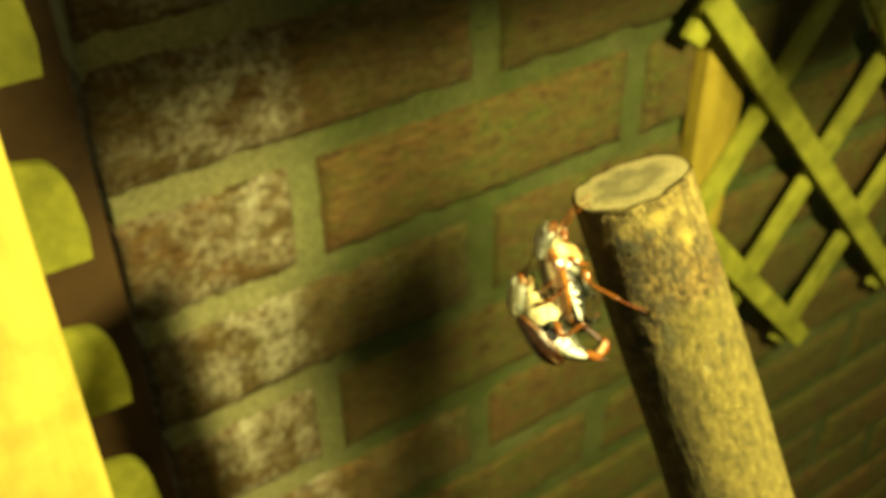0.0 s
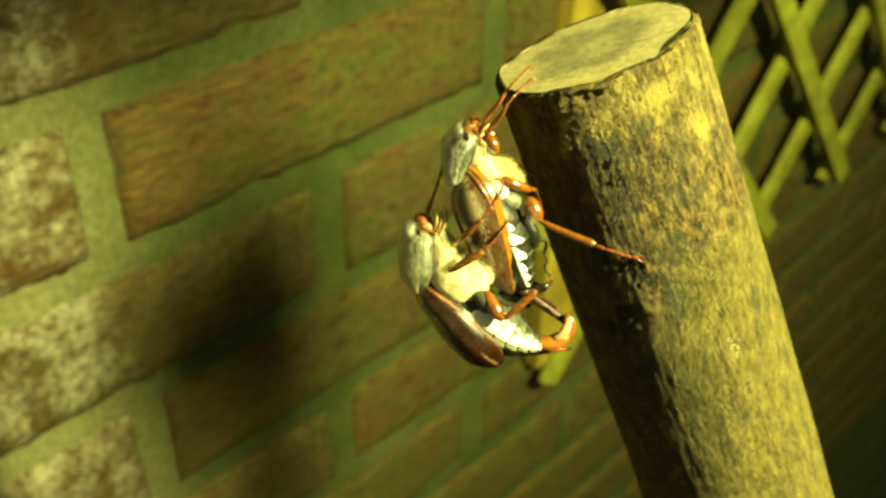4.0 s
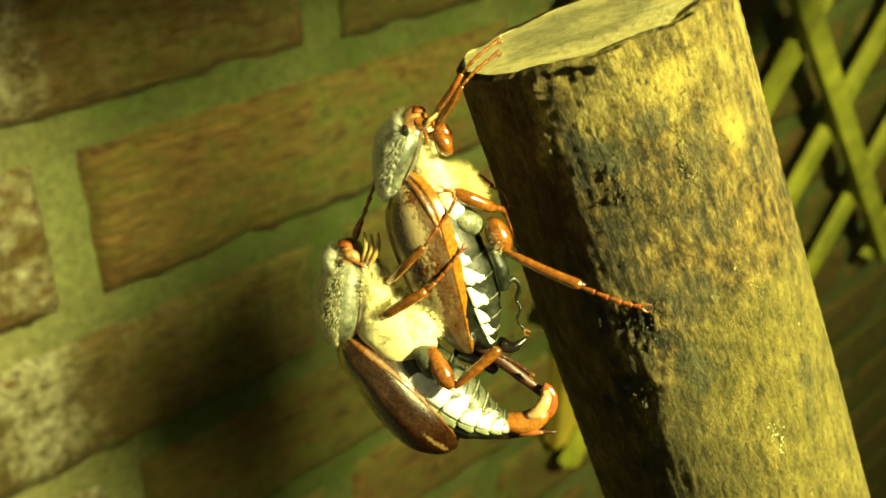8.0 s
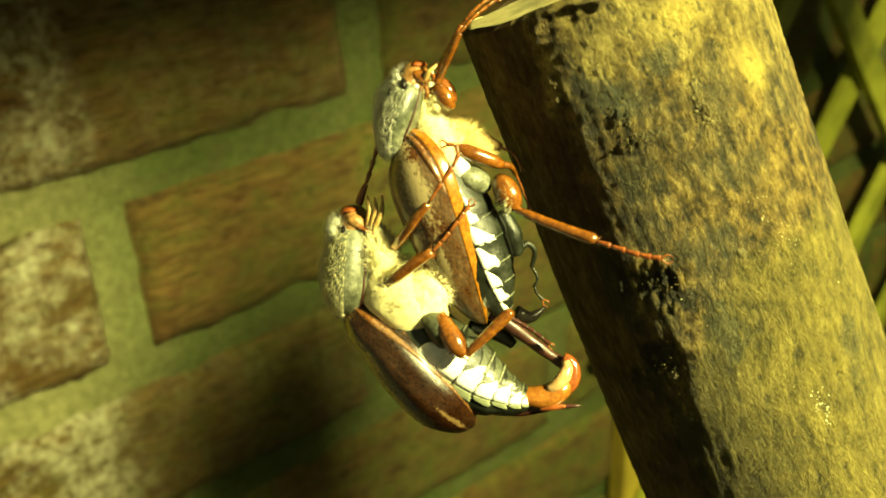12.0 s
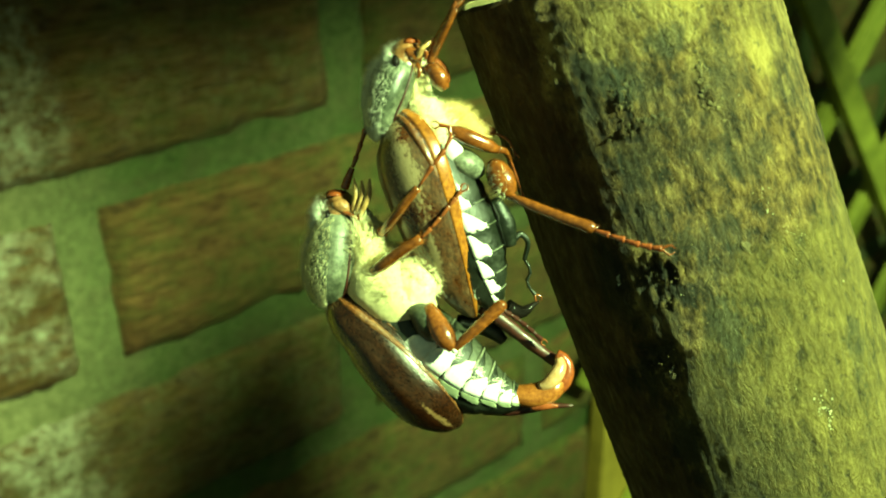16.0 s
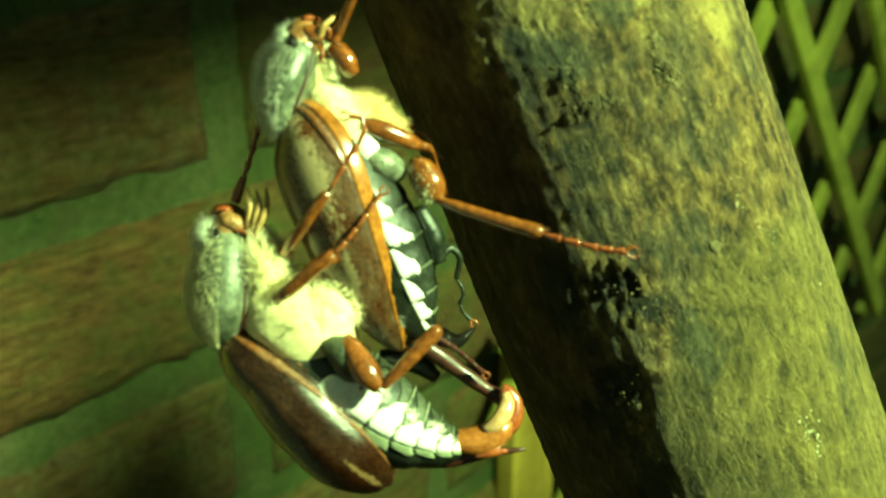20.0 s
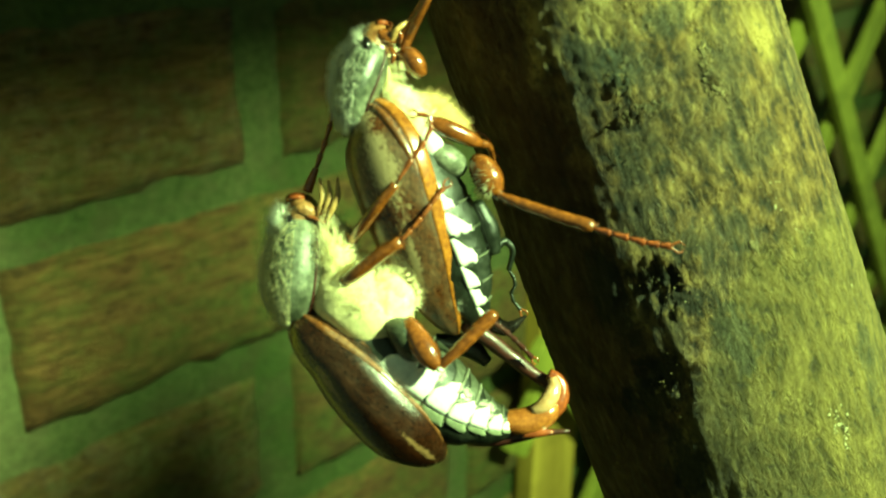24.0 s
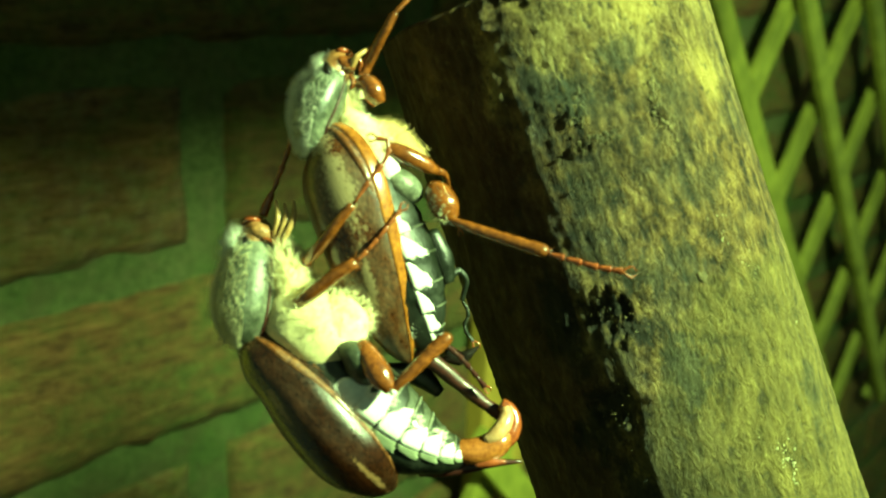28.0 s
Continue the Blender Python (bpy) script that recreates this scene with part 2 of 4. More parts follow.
    # highest grain coloured pale, as lit crests would look
    colour = mix(nodes, links, span(nodes, links, fine, 0.62, 0.72, 0.0, 0.6), colour, (0.30, 0.26, 0.10))
    colour = mix(nodes, links, both(span(nodes, links, grit, 0.42, 0.34), 0.75), colour, (0.018, 0.017, 0.009))
    links.new(colour, shader.inputs["Base Color"])
    links.new(span(nodes, links, patch, 0.38, 0.62, 0.80, 0.50), shader.inputs["Roughness"])
    height = maths(nodes, links, "ADD", maths(nodes, links, "MULTIPLY", streak, 0.5), maths(nodes, links, "MULTIPLY", thread, 0.4))
    height = maths(nodes, links, "ADD", height, maths(nodes, links, "MULTIPLY", fine, 1.0))
    bump(nodes, links, shader, maths(nodes, links, "ADD", height, maths(nodes, links, "MULTIPLY", grit, 1.5)), 0.75, 0.0008)
    return mat


def end_material():
    """Sawn end grain: an olive heart within a dull ring, yellow towards the rim, with fine saw marks."""
    mat, nodes, links, shader = material("sawn_end_grain", 0.75, spec=0.25)
    where = coords(nodes, links, (1, 1, 1), True)
    flat = nodes.new("ShaderNodeVectorMath")
    flat.operation = "MULTIPLY"
    flat.inputs[1].default_value = (1, 1, 0)
    links.new(where, flat.inputs[0])
    size = nodes.new("ShaderNodeVectorMath")
    size.operation = "LENGTH"
    links.new(flat.outputs["Vector"], size.inputs[0])
    fine = noise_tex(nodes, links, where, 900, 8, 0.75)
    dirt = noise_tex(nodes, links, where, 160, 6, 0.6)
    saw = noise_tex(nodes, links, coords(nodes, links, (1500, 120, 120), True), 1.0, 4, 0.6)
    out = maths(nodes, links, "ADD", size.outputs["Value"], maths(nodes, links, "MULTIPLY", maths(nodes, links, "SUBTRACT", dirt, 0.5), 0.012))
    wood = ramp(nodes, links, fine, [(0.3, (0.40, 0.35, 0.15)), (0.5, (0.58, 0.51, 0.23)), (0.7, (0.76, 0.68, 0.36))])
    heart = ramp(nodes, links, fine, [(0.3, (0.17, 0.16, 0.075)), (0.7, (0.34, 0.31, 0.15))])
    ring = maths(nodes, links, "MULTIPLY", span(nodes, links, out, 0.0095, 0.0065, 0.0, 0.85), span(nodes, links, out, 0.0012, 0.0040, 0.45, 1.0))
    wood = mix(nodes, links, ring, wood, heart)
    wood = mix(nodes, links, span(nodes, links, saw, 0.40, 0.30, 0.0, 0.5), wood, (0.12, 0.10, 0.045))
    links.new(wood, shader.inputs["Base Color"])
    bump(nodes, links, shader, maths(nodes, links, "ADD", fine, saw), 0.6, 0.0006)
    return mat


BRICK = brick_material("brick", 0.0)
BRICK_SALT = brick_material("brick_with_salt_bloom", 1.0)
MORTAR = mortar_material()
STAKE = stake_material()
STAKE_END = end_material()
LATH = wood_material("green_lath", (0.15, 0.165, 0.015), (0.32, 0.33, 0.035), (60, 60, 60))
GAP_SHADE = wood_material("gap_shade_brown", (0.035, 0.018, 0.006), (0.09, 0.05, 0.015), (60, 60, 60))
POST_PALE = wood_material("pale_yellow_post", (0.66, 0.52, 0.07), (0.88, 0.74, 0.12), (90, 90, 12))
POST = wood_material("yellow_post", (0.20, 0.15, 0.016), (0.38, 0.30, 0.036), (90, 90, 12))


# ---- mesh helpers ----
def part(name, bm, mat, parent, label="", smooth=True):
    mesh = bpy.data.meshes.new(name)
    bm.normal_update()
    bm.to_mesh(mesh)
    bm.free()
    if smooth:
        mesh.shade_smooth()
    for m in mat if isinstance(mat, (list, tuple)) else (mat,):
        mesh.materials.append(m)
    ob = new(name, mesh)
    ob.parent = parent
    return tagged(ob, label)


def box(lo, hi, bevel=0.0):
    bm = bmesh.new()
    bmesh.ops.create_cube(bm, size=1)
    for v in bm.verts:
        v.co = [lo[i] + (v.co[i] + 0.5) * (hi[i] - lo[i]) for i in range(3)]
    if bevel:
        bmesh.ops.bevel(bm, geom=bm.edges[:], offset=bevel, segments=2, affect="EDGES", profile=0.7)
    return bm


def thing(name, label, category, m=None, kind="", group=""):
    ob = new(name)
    ob.empty_display_size = 0.01
    if m is not None:
        ob.matrix_world = m
    return tagged(ob, label, category, group, kind)


# ---- the brick wall ----
COURSE, LENGTH, BED, PERPEND, WALL_END = 0.0650, 0.197, 0.011, 0.014, -0.075
wall = thing("wall_brick", "old dark red brick wall with green algae on recessed mortar", "wall", kind="structure")
part("mortar", box((WALL_END + 0.002, 0.0035, -2.0), (3.0, 0.12, 0.9)), MORTAR, wall, "pale mortar gone green with algae", smooth=False)

ground = thing("ground", "bare dark soil at the foot of the wall", "ground", kind="structure")
SOIL = wood_material("soil", (0.03, 0.022, 0.014), (0.08, 0.06, 0.04), (40, 40, 40), 0.95)
part("soil", box((-6, -6, -2.3), (6, 0.0, -2.0)), SOIL, ground, smooth=False)


# ---- the stake ----
STAKE_AXIS = Vector((-0.1730, 0.4153, 1.0)).normalized()
STAKE_SIDE = Vector((-0.78001, -0.61413, 0.12009))
STAKE_POSE = Matrix.Translation((-0.00653, -0.22046, 0.14)) @ Matrix((STAKE_SIDE, STAKE_AXIS.cross(STAKE_SIDE), STAKE_AXIS)).transposed().to_4x4()
# sunken wounds: degrees round the shaft, height, degrees wide, height of the patch, depth
WOUNDS = ((-15, 0.0046, 11, 0.0014, 0.00030), (-19, -0.0032, 9, 0.0015, 0.00045), (-27, -0.0052, 9, 0.0020, 0.00040), (-6, 0.0286, 9, 0.0006, 0.0006))
# crusty places: degrees round the shaft, height, degrees wide, height of the patch, thickness
CRUSTS = ((-2, 0.0194, 4, 0.0008, 0.00030), (1, 0.0169, 8, 0.0004, 0.00034), (26, 0.0174, 3, 0.0008, 0.00042), (25, 0.0190, 2, 0.0008, 0.00022), (-12, 0.0040, 14, 0.0022, 0.00030),
          (-20, -0.0045, 8, 0.0014, 0.00030), (-23, 0.0232, 4, 0.0014, 0.00026), (-19, 0.0279, 2.5, 0.0006, 0.0004), (21, 0.0047, 2, 0.0003, 0.0002), (14, 0.0150, 12, 0.0012, 0.00012), (33, 0.0080, 4, 0.0010, 0.00014))


def stake_body(top, bottom, radius, taper, around, rows, seed, worn=True):
    """A round stake with a slightly swollen, threaded surface, a rough rim, sunken wounds and crusts."""
    bm = bmesh.new()
    rings = []
    for j in range(rows + 1):
        z = top - (top - bottom) * (j / rows) ** 2.4
        ring = []
        for i in range(around):
            a = 2 * math.pi * i / around - math.pi
            d = Vector((math.cos(a), math.sin(a), 0))
            r = radius - taper * max(z, -0.12)
            r += 0.00032 * noise.noise(Vector((d.x * 1.3, d.y * 1.3, z * 30 + seed)))
            r += 0.00014 * noise.noise(Vector((d.x * 5, d.y * 5, z * 60 + seed)))
            if worn and abs(a) < 1.7 and z > -0.05:
                r += 0.00010 * noise.noise(Vector((d.x * 24, d.y * 24, z * 160 + seed)))
                r += 0.00010 * noise.noise(Vector((d.x * 22, d.y * 22, z * 1500 + seed)))
                grit = noise.noise(Vector((d.x * 62, d.y * 62, z * 2600 + seed)))
                for turn_at, z_at, wide_at, tall_at, deep in WOUNDS:
                    q = ((a - radians(turn_at)) / radians(wide_at)) ** 2 + ((z - z_at) / tall_at) ** 2
                    if q < 5:
                        q += 1.4 * noise.noise(Vector((a * 9, z * 700, seed)))
                        r -= deep / (1 + math.exp(max(-30, min(30, 5 * (q - 1)))))
                for turn_at, z_at, wide_at, tall_at, thick in CRUSTS:
                    q = ((a - radians(turn_at)) / radians(wide_at)) ** 2 + ((z - z_at) / tall_at) ** 2
                    if q < 5:
                        q += 1.2 * noise.noise(Vector((a * 14, z * 900, seed + 3)))
                        r += thick * max(0, grit + 0.15) * 2.0 / (1 + math.exp(max(-30, min(30, 4 * (q - 1)))))
            if j == 0:
                r -= 0.0007
            ring.append(bm.verts.new((d.x * r, d.y * r, z + (0.0004 * noise.noise(d * 3) if j < 2 else 0) + (0.0003 if j == 0 else 0))))
        rings.append(ring)
    for a, b in zip(rings, rings[1:]):
        for i in range(around):
            bm.faces.new((b[i], b[(i + 1) % around], a[(i + 1) % around], a[i]))
    return bm, rings[0]


stake = thing("garden_stake", "round weathered wooden stake with yellow-green algae and a sawn top", "stake", STAKE_POSE)
bm, rim = stake_body(0.0294, -0.5, 0.01373, 0.0110, 300, 420, 3.0)
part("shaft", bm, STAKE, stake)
bm = bmesh.new()
bmesh.ops.create_circle(bm, cap_ends=True, radius=0.0127, segments=64)
bmesh.ops.inset_region(bm, faces=bm.faces[:], thickness=0.004)
bmesh.ops.triangulate(bm, faces=[f for f in bm.faces if len(f.verts) > 4])
for v in bm.verts:
    v.co.z = 0.0296 + 0.0006 * noise.noise(v.co * 200)
part("sawn_end", bm, STAKE_END, stake, "sawn end grain, olive in the middle and yellow at the rim")


# ---- trellis in front of the wall ----
trellis = thing("trellis", "expanding wooden trellis of green-weathered crossed laths", "trellis")


def lath(x0, z0, x1, z1, y, width, thick, mat):
    length = math.hypot(x1 - x0, z1 - z0)
    bm = box((-length / 2, -thick / 2, -width / 2), (length / 2, thick / 2, width / 2), 0.0012)
    ob = part("lath", bm, mat, trellis, smooth=False)
    ob.matrix_basis = Matrix.Translation(((x0 + x1) / 2, y, (z0 + z1) / 2)) @ Matrix.Rotation(-math.atan2(z1 - z0, x1 - x0), 4, "Y")
    return ob


def clip_lath(x_at_zero, slope, y, mat):
    lo, hi, left, rightmost = -0.212, 0.33, 0.225, 1.25
    z0 = max(lo, min(hi, slope * (left - x_at_zero)))
    z1 = max(lo, min(hi, slope * (rightmost - x_at_zero)))
    if abs(z1 - z0) > 0.03:
        lath(x_at_zero + z0 / slope, z0, x_at_zero + z1 / slope, z1, y, 0.0148, 0.006, mat)


for k in range(0, 11):
    clip_lath(0.193 + 0.112 * k, -1.12, -0.024, LATH)
for k in range(-2, 9):
    clip_lath(0.180 + 0.112 * k, 1.4, -0.015, LATH)


# ---- the two cockchafers ----
SEAT = Matrix(((0.6938, 0.2603, -0.6714, -0.07462), (-0.7201, 0.2466, -0.6485, -0.26041), (-0.0033, 0.9335, 0.3586, 0.17285), (0, 0, 0, 1)))
UNIT, REACH = 4.0136e-5, 0.071
ORIGIN = Vector((-0.0030, -0.0004, -REACH))


LEAN = [0.0]


def at(u, v, w=0.0):
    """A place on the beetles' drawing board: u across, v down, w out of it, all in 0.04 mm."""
    d = REACH - (w + 16 + LEAN[0] * (440 - v) / 400) * UNIT
    return Vector(((u - 784) * UNIT * d / REACH, (441 - v) * UNIT * d / REACH, -d)) - ORIGIN


def chitin(name, dark, light, rough, streaks=(300, 300, 300), bloom=0.0, bloom_colour=(0.5, 0.44, 0.34), coat=0.0, turn=0.0, worn=(), patchy_mix=0.35, relief=0.35, pits=0.0):
    """Beetle shell: fine mottling, small pits, and a pale powdery bloom where it has not been rubbed off."""
    mat, nodes, links, shader = material(name, rough, spec=0.5)
    where = coords(nodes, links, (1, 1, 1), True)
    lay = nodes.new("ShaderNodeMapping")
    lay.inputs["Rotation"].default_value = (0, 0, radians(turn))
    links.new(where, lay.inputs["Vector"])
    stretch = nodes.new("ShaderNodeMapping")
    stretch.inputs["Scale"].default_value = streaks
    links.new(lay.outputs["Vector"], stretch.inputs["Vector"])
    fine = noise_tex(nodes, links, stretch.outputs["Vector"], 8.0, 6, 0.65)
    wide = noise_tex(nodes, links, stretch.outputs["Vector"], 0.9, 4, 0.6)
    colour = ramp(nodes, links, fine, [(0.3, dark), (0.7, light)])
    patchy = noise_tex(nodes, links, where, 420, 4, 0.6)
    grain = noise_tex(nodes, links, where, 2600, 6, 0.75)
    colour = mix(nodes, links, span(nodes, links, patchy, 0.42, 0.68, 0.0, patchy_mix), colour, tuple(v * 0.45 for v in dark))
    if pits:
        dots = noise_tex(nodes, links, where, 3600, 3, 0.7)
        colour = mix(nodes, links, span(nodes, links, dots, 0.50, 0.60, 0.0, pits), colour, tuple(v * 0.25 for v in dark))
    if bloom:
        mask = maths(nodes, links, "MULTIPLY", span(nodes, links, wide, 0.40, 0.66), span(nodes, links, fine, 0.25, 0.65))
        amount = maths(nodes, links, "MULTIPLY", mask, bloom, True)
        for u, v, long, broad, lean in worn:
            away = nodes.new("ShaderNodeVectorMath")
            away.operation = "SUBTRACT"
            spot = at(u, v)
            away.inputs[1].default_value = (spot.x, spot.y, 0)
            links.new(where, away.inputs[0])
            lie = nodes.new("ShaderNodeMapping")
            lie.inputs["Rotation"].default_value = (0, 0, radians(lean))
            links.new(away.outputs["Vector"], lie.inputs["Vector"])
            squash = nodes.new("ShaderNodeVectorMath")
            squash.operation = "MULTIPLY"
            squash.inputs[1].default_value = (1 / (broad * UNIT), 1 / (long * UNIT), 0)
            links.new(lie.outputs["Vector"], squash.inputs[0])
            size = nodes.new("ShaderNodeVectorMath")
            size.operation = "LENGTH"
            links.new(squash.outputs["Vector"], size.inputs[0])
            ragged = maths(nodes, links, "ADD", size.outputs["Value"], span(nodes, links, maths(nodes, links, "ADD", maths(nodes, links, "MULTIPLY", fine, 0.5), maths(nodes, links, "MULTIPLY", patchy, 0.5)), 0.36, 0.64, 0.6, -0.6))
            ragged = maths(nodes, links, "ADD", ragged, span(nodes, links, grain, 0.36, 0.64, 0.5, -0.5))
            amount = maths(nodes, links, "MAXIMUM", amount, span(nodes, links, ragged, 1.2, 0.6, 0.0, 0.62))
        colour = mix(nodes, links, amount, colour, bloom_colour)
        links.new(span(nodes, links, mask, 0.0, 1.0, rough, min(0.85, rough + 0.3)), shader.inputs["Roughness"])
    links.new(colour, shader.inputs["Base Color"])
    shader.inputs["Coat Weight"].default_value = coat
    shader.inputs["Coat Roughness"].default_value = 0.14
    bump(nodes, links, shader, fine, relief, 0.00025)
    return mat


def plain(name, colour, rough, subsurface=0.0):
    mat, nodes, links, shader = material(name, rough, spec=0.4)
    fine = noise_tex(nodes, links, coords(nodes, links, (1, 1, 1), True), 1500, 5, 0.6)
    links.new(ramp(nodes, links, fine, [(0.3, tuple(v * 0.72 for v in colour)), (0.7, colour)]), shader.inputs["Base Color"])
    bump(nodes, links, shader, fine, 0.3, 0.0002)
    return mat


ELYTRA_PALE = chitin("elytra_light_brown", (0.028, 0.009, 0.002), (0.115, 0.040, 0.007), 0.25, (800, 240, 800), 0.20, (0.38, 0.31, 0.17), 0.4, -21,
                     ((602, 335, 80, 24, -18), (656, 480, 70, 8, -18), (560, 240, 22, 26, 0)), 0.5, 0.2, 0.6)
ELYTRA_DARK = chitin("elytra_dark_brown", (0.005, 0.002, 0.001), (0.038, 0.011, 0.002), 0.20, (800, 300, 800), 0.05, (0.24, 0.15, 0.06), 0.3, -43,
                     ((506, 706, 40, 7, -38), (668, 822, 40, 5, -45), (420, 600, 14, 26, 0)), 0.5, 0.2, 0.6)
MARGIN = chitin("elytra_margin", (0.15, 0.046, 0.003), (0.42, 0.175, 0.012), 0.2, coat=1.0, relief=0.08)
BROWN_MARGIN = chitin("brown_margin", (0.055, 0.017, 0.003), (0.24, 0.088, 0.013), 0.22, bloom=0.36, bloom_colour=(0.30, 0.19, 0.07), coat=0.9, relief=0.7)
LEG = chitin("orange_leg", (0.090, 0.025, 0.003), (0.29, 0.100, 0.010), 0.22, coat=1.0, patchy_mix=0.5, relief=0.12)
STRAW = chitin("straw_antenna", (0.30, 0.16, 0.04), (0.66, 0.46, 0.17), 0.35, coat=0.5, relief=0.15)
TARSUS = chitin("dark_tarsus", (0.13, 0.036, 0.008), (0.32, 0.10, 0.018), 0.25, coat=0.8, relief=0.1)
HEAD = chitin("brown_head", (0.13, 0.050, 0.010), (0.34, 0.16, 0.035), 0.3, bloom=0.3, bloom_colour=(0.66, 0.56, 0.30), coat=0.4)
PRONOTUM = chitin("grey_pronotum", (0.026, 0.030, 0.018), (0.095, 0.103, 0.064), 0.30, bloom=0.32, bloom_colour=(0.66, 0.66, 0.48), worn=((516, 186, 20, 15, -10), (522, 126, 30, 9, -15), (390, 540, 44, 12, 0), (402, 456, 16, 12, 0)), relief=0.2, pits=0.4)
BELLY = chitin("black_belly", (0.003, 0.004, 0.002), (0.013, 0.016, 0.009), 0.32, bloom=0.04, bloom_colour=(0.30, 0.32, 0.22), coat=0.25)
OLIVE = chitin("olive_belly", (0.012, 0.014, 0.007), (0.050, 0.054, 0.028), 0.36, bloom=0.15, bloom_colour=(0.36, 0.38, 0.27))
TIP = chitin("red_brown_tip", (0.13, 0.030, 0.008), (0.32, 0.090, 0.016), 0.2, coat=1.0, relief=0.08)
TIP_PALE = chitin("pale_orange_tip", (0.34, 0.17, 0.05), (0.60, 0.42, 0.22), 0.28, coat=0.6, relief=0.1)
TIP_AMBER = chitin("amber_tip", (0.16, 0.045, 0.006), (0.40, 0.16, 0.024), 0.25, coat=0.8, relief=0.1)
DARK_RED = chitin("dark_red_pygidium", (0.018, 0.004, 0.002), (0.060, 0.012, 0.005), 0.5, coat=0.1, relief=0.2)
FUR_SKIN = plain("downy_skin", (0.80, 0.71, 0.38), 0.8)
FUR_GOLD = plain("golden_fur", (0.56, 0.42, 0.15), 0.7)
SIDE_DOWN = plain("grey_green_down", (0.24, 0.26, 0.16), 0.75)
WHITE = plain("white_scale", (0.86, 0.86, 0.80), 0.65)
FUR_CREAM = plain("cream_fur", (0.90, 0.83, 0.50), 0.75)
FUR_WHITE = plain("white_fur", (0.90, 0.89, 0.74), 0.75)
EYE = plain("black_eye", (0.012, 0.010, 0.008), 0.12)

def spline(rows, n):
    """n + 1 rows along a smooth curve through the given rows."""
    rows = [np.array(r, float) for r in rows]
    pts = [2 * rows[0] - rows[1], *rows, 2 * rows[-1] - rows[-2]]
    out = []
    for k in range(n + 1):
        s = k / n * (len(rows) - 1)
        i = min(int(s), len(rows) - 2)
        t = s - i
        a, b, c, d = pts[i:i + 4]
        out.append(0.5 * (2 * b + (c - a) * t + (2 * a - 5 * b + 4 * c - d) * t * t + (3 * b - a - 3 * c + d) * t ** 3))
    return out


def tube(rows, n=16, seg=10, wobble=0.0, ripple=0.0):
    """A closed limb through rows of u, v, w, radius."""
    bm, rings = bmesh.new(), []
    pts = spline(rows, n)
    places = [at(*p[:3]) for p in pts]
    for k, p in enumerate(pts):
        ahead = (places[min(k + 1, n)] - places[max(k - 1, 0)]).normalized()
        side = ahead.cross(Vector((0.2, 0.1, 1))).normalized()
        other = ahead.cross(side)
        r = max(p[3], 0.6) * UNIT * (1 + ripple * math.sin(k * 1.35) + ripple * 0.6 * math.sin(k * 0.83))
        rings.append([bm.verts.new(places[k] + (side * math.cos(a) + other * math.sin(a)) * r
                                   * (1 + wobble * noise.noise(Vector((k * 0.9, math.cos(a), math.sin(a))))))
                      for a in (2 * math.pi * i / seg for i in range(seg))])
    for a, b in zip(rings, rings[1:]):
        for i in range(seg):
            bm.faces.new((a[i], a[(i + 1) % seg], b[(i + 1) % seg], b[i]))
    bm.faces.new(rings[0][::-1])
    bm.faces.new(rings[-1])
    bmesh.ops.recalc_face_normals(bm, faces=bm.faces[:])
    return bm


def hull(rows, n=28, seg=28, lo=0.0, hi=2 * math.pi, thick=0.0, rib=0.0, step=0):
    """A body through rows of u, v, w, half-height, half-depth: angle 0 looks to the back (dorsal), a quarter turn to the viewer.
    lo..hi: the part of the turn that it covers; thick: wall of an open shell; step: segments like roof tiles."""
    bm, rings = bmesh.new(), []
    pts = spline(rows, n)
    places = [at(*p[:3]) for p in pts]
    full = hi - lo > 6.2
    count = seg if full else seg + 1
    for layer in ((0.0,) if not thick else (0.0, thick)):
        for k, p in enumerate(pts):
            ahead = (places[min(k + 1, n)] - places[max(k - 1, 0)]).normalized()
            near = Vector((0, 0, 1))
            near = (near - ahead * near.dot(ahead)).normalized()
            dorsal = ahead.cross(near)
            grow = 1.0
            if step:
                f = (k / n * step) % 1.0
                grow = 0.965 + 0.06 * f - (0.05 if f > 0.9 else 0)
            ring = []
            for i in range(count):
                a = lo + (hi - lo) * i / seg
                g = grow * (1 + rib * math.cos(a * 9.5))
                ring.append(bm.verts.new(places[k] + (dorsal * math.cos(a) * max(p[3] - layer, 0.5) + near * math.sin(a) * max(p[4] - layer, 0.5)) * UNIT * g))
            rings.append(ring)
    layers = [rings] if not thick else [rings[:n + 1], rings[n + 1:]]
    for rs in layers:
        for a, b in zip(rs, rs[1:]):
            for i in range(seg):
                bm.faces.new((a[i], a[(i + 1) % count], b[(i + 1) % count], b[i]))
    if thick:
        o, q = layers
        for i in range(seg):
            bm.faces.new((o[0][i], o[0][i + 1], q[0][i + 1], q[0][i]))
            bm.faces.new((o[-1][i], o[-1][i + 1], q[-1][i + 1], q[-1][i]))
        for k in range(n):
            bm.faces.new((o[k][0], o[k + 1][0], q[k + 1][0], q[k][0]))
            bm.faces.new((o[k][-1], o[k + 1][-1], q[k + 1][-1], q[k][-1]))
    elif full:
        bm.faces.new(rings[0][::-1])
        bm.faces.new(rings[-1])
    bmesh.ops.recalc_face_normals(bm, faces=bm.faces[:])
    return bm


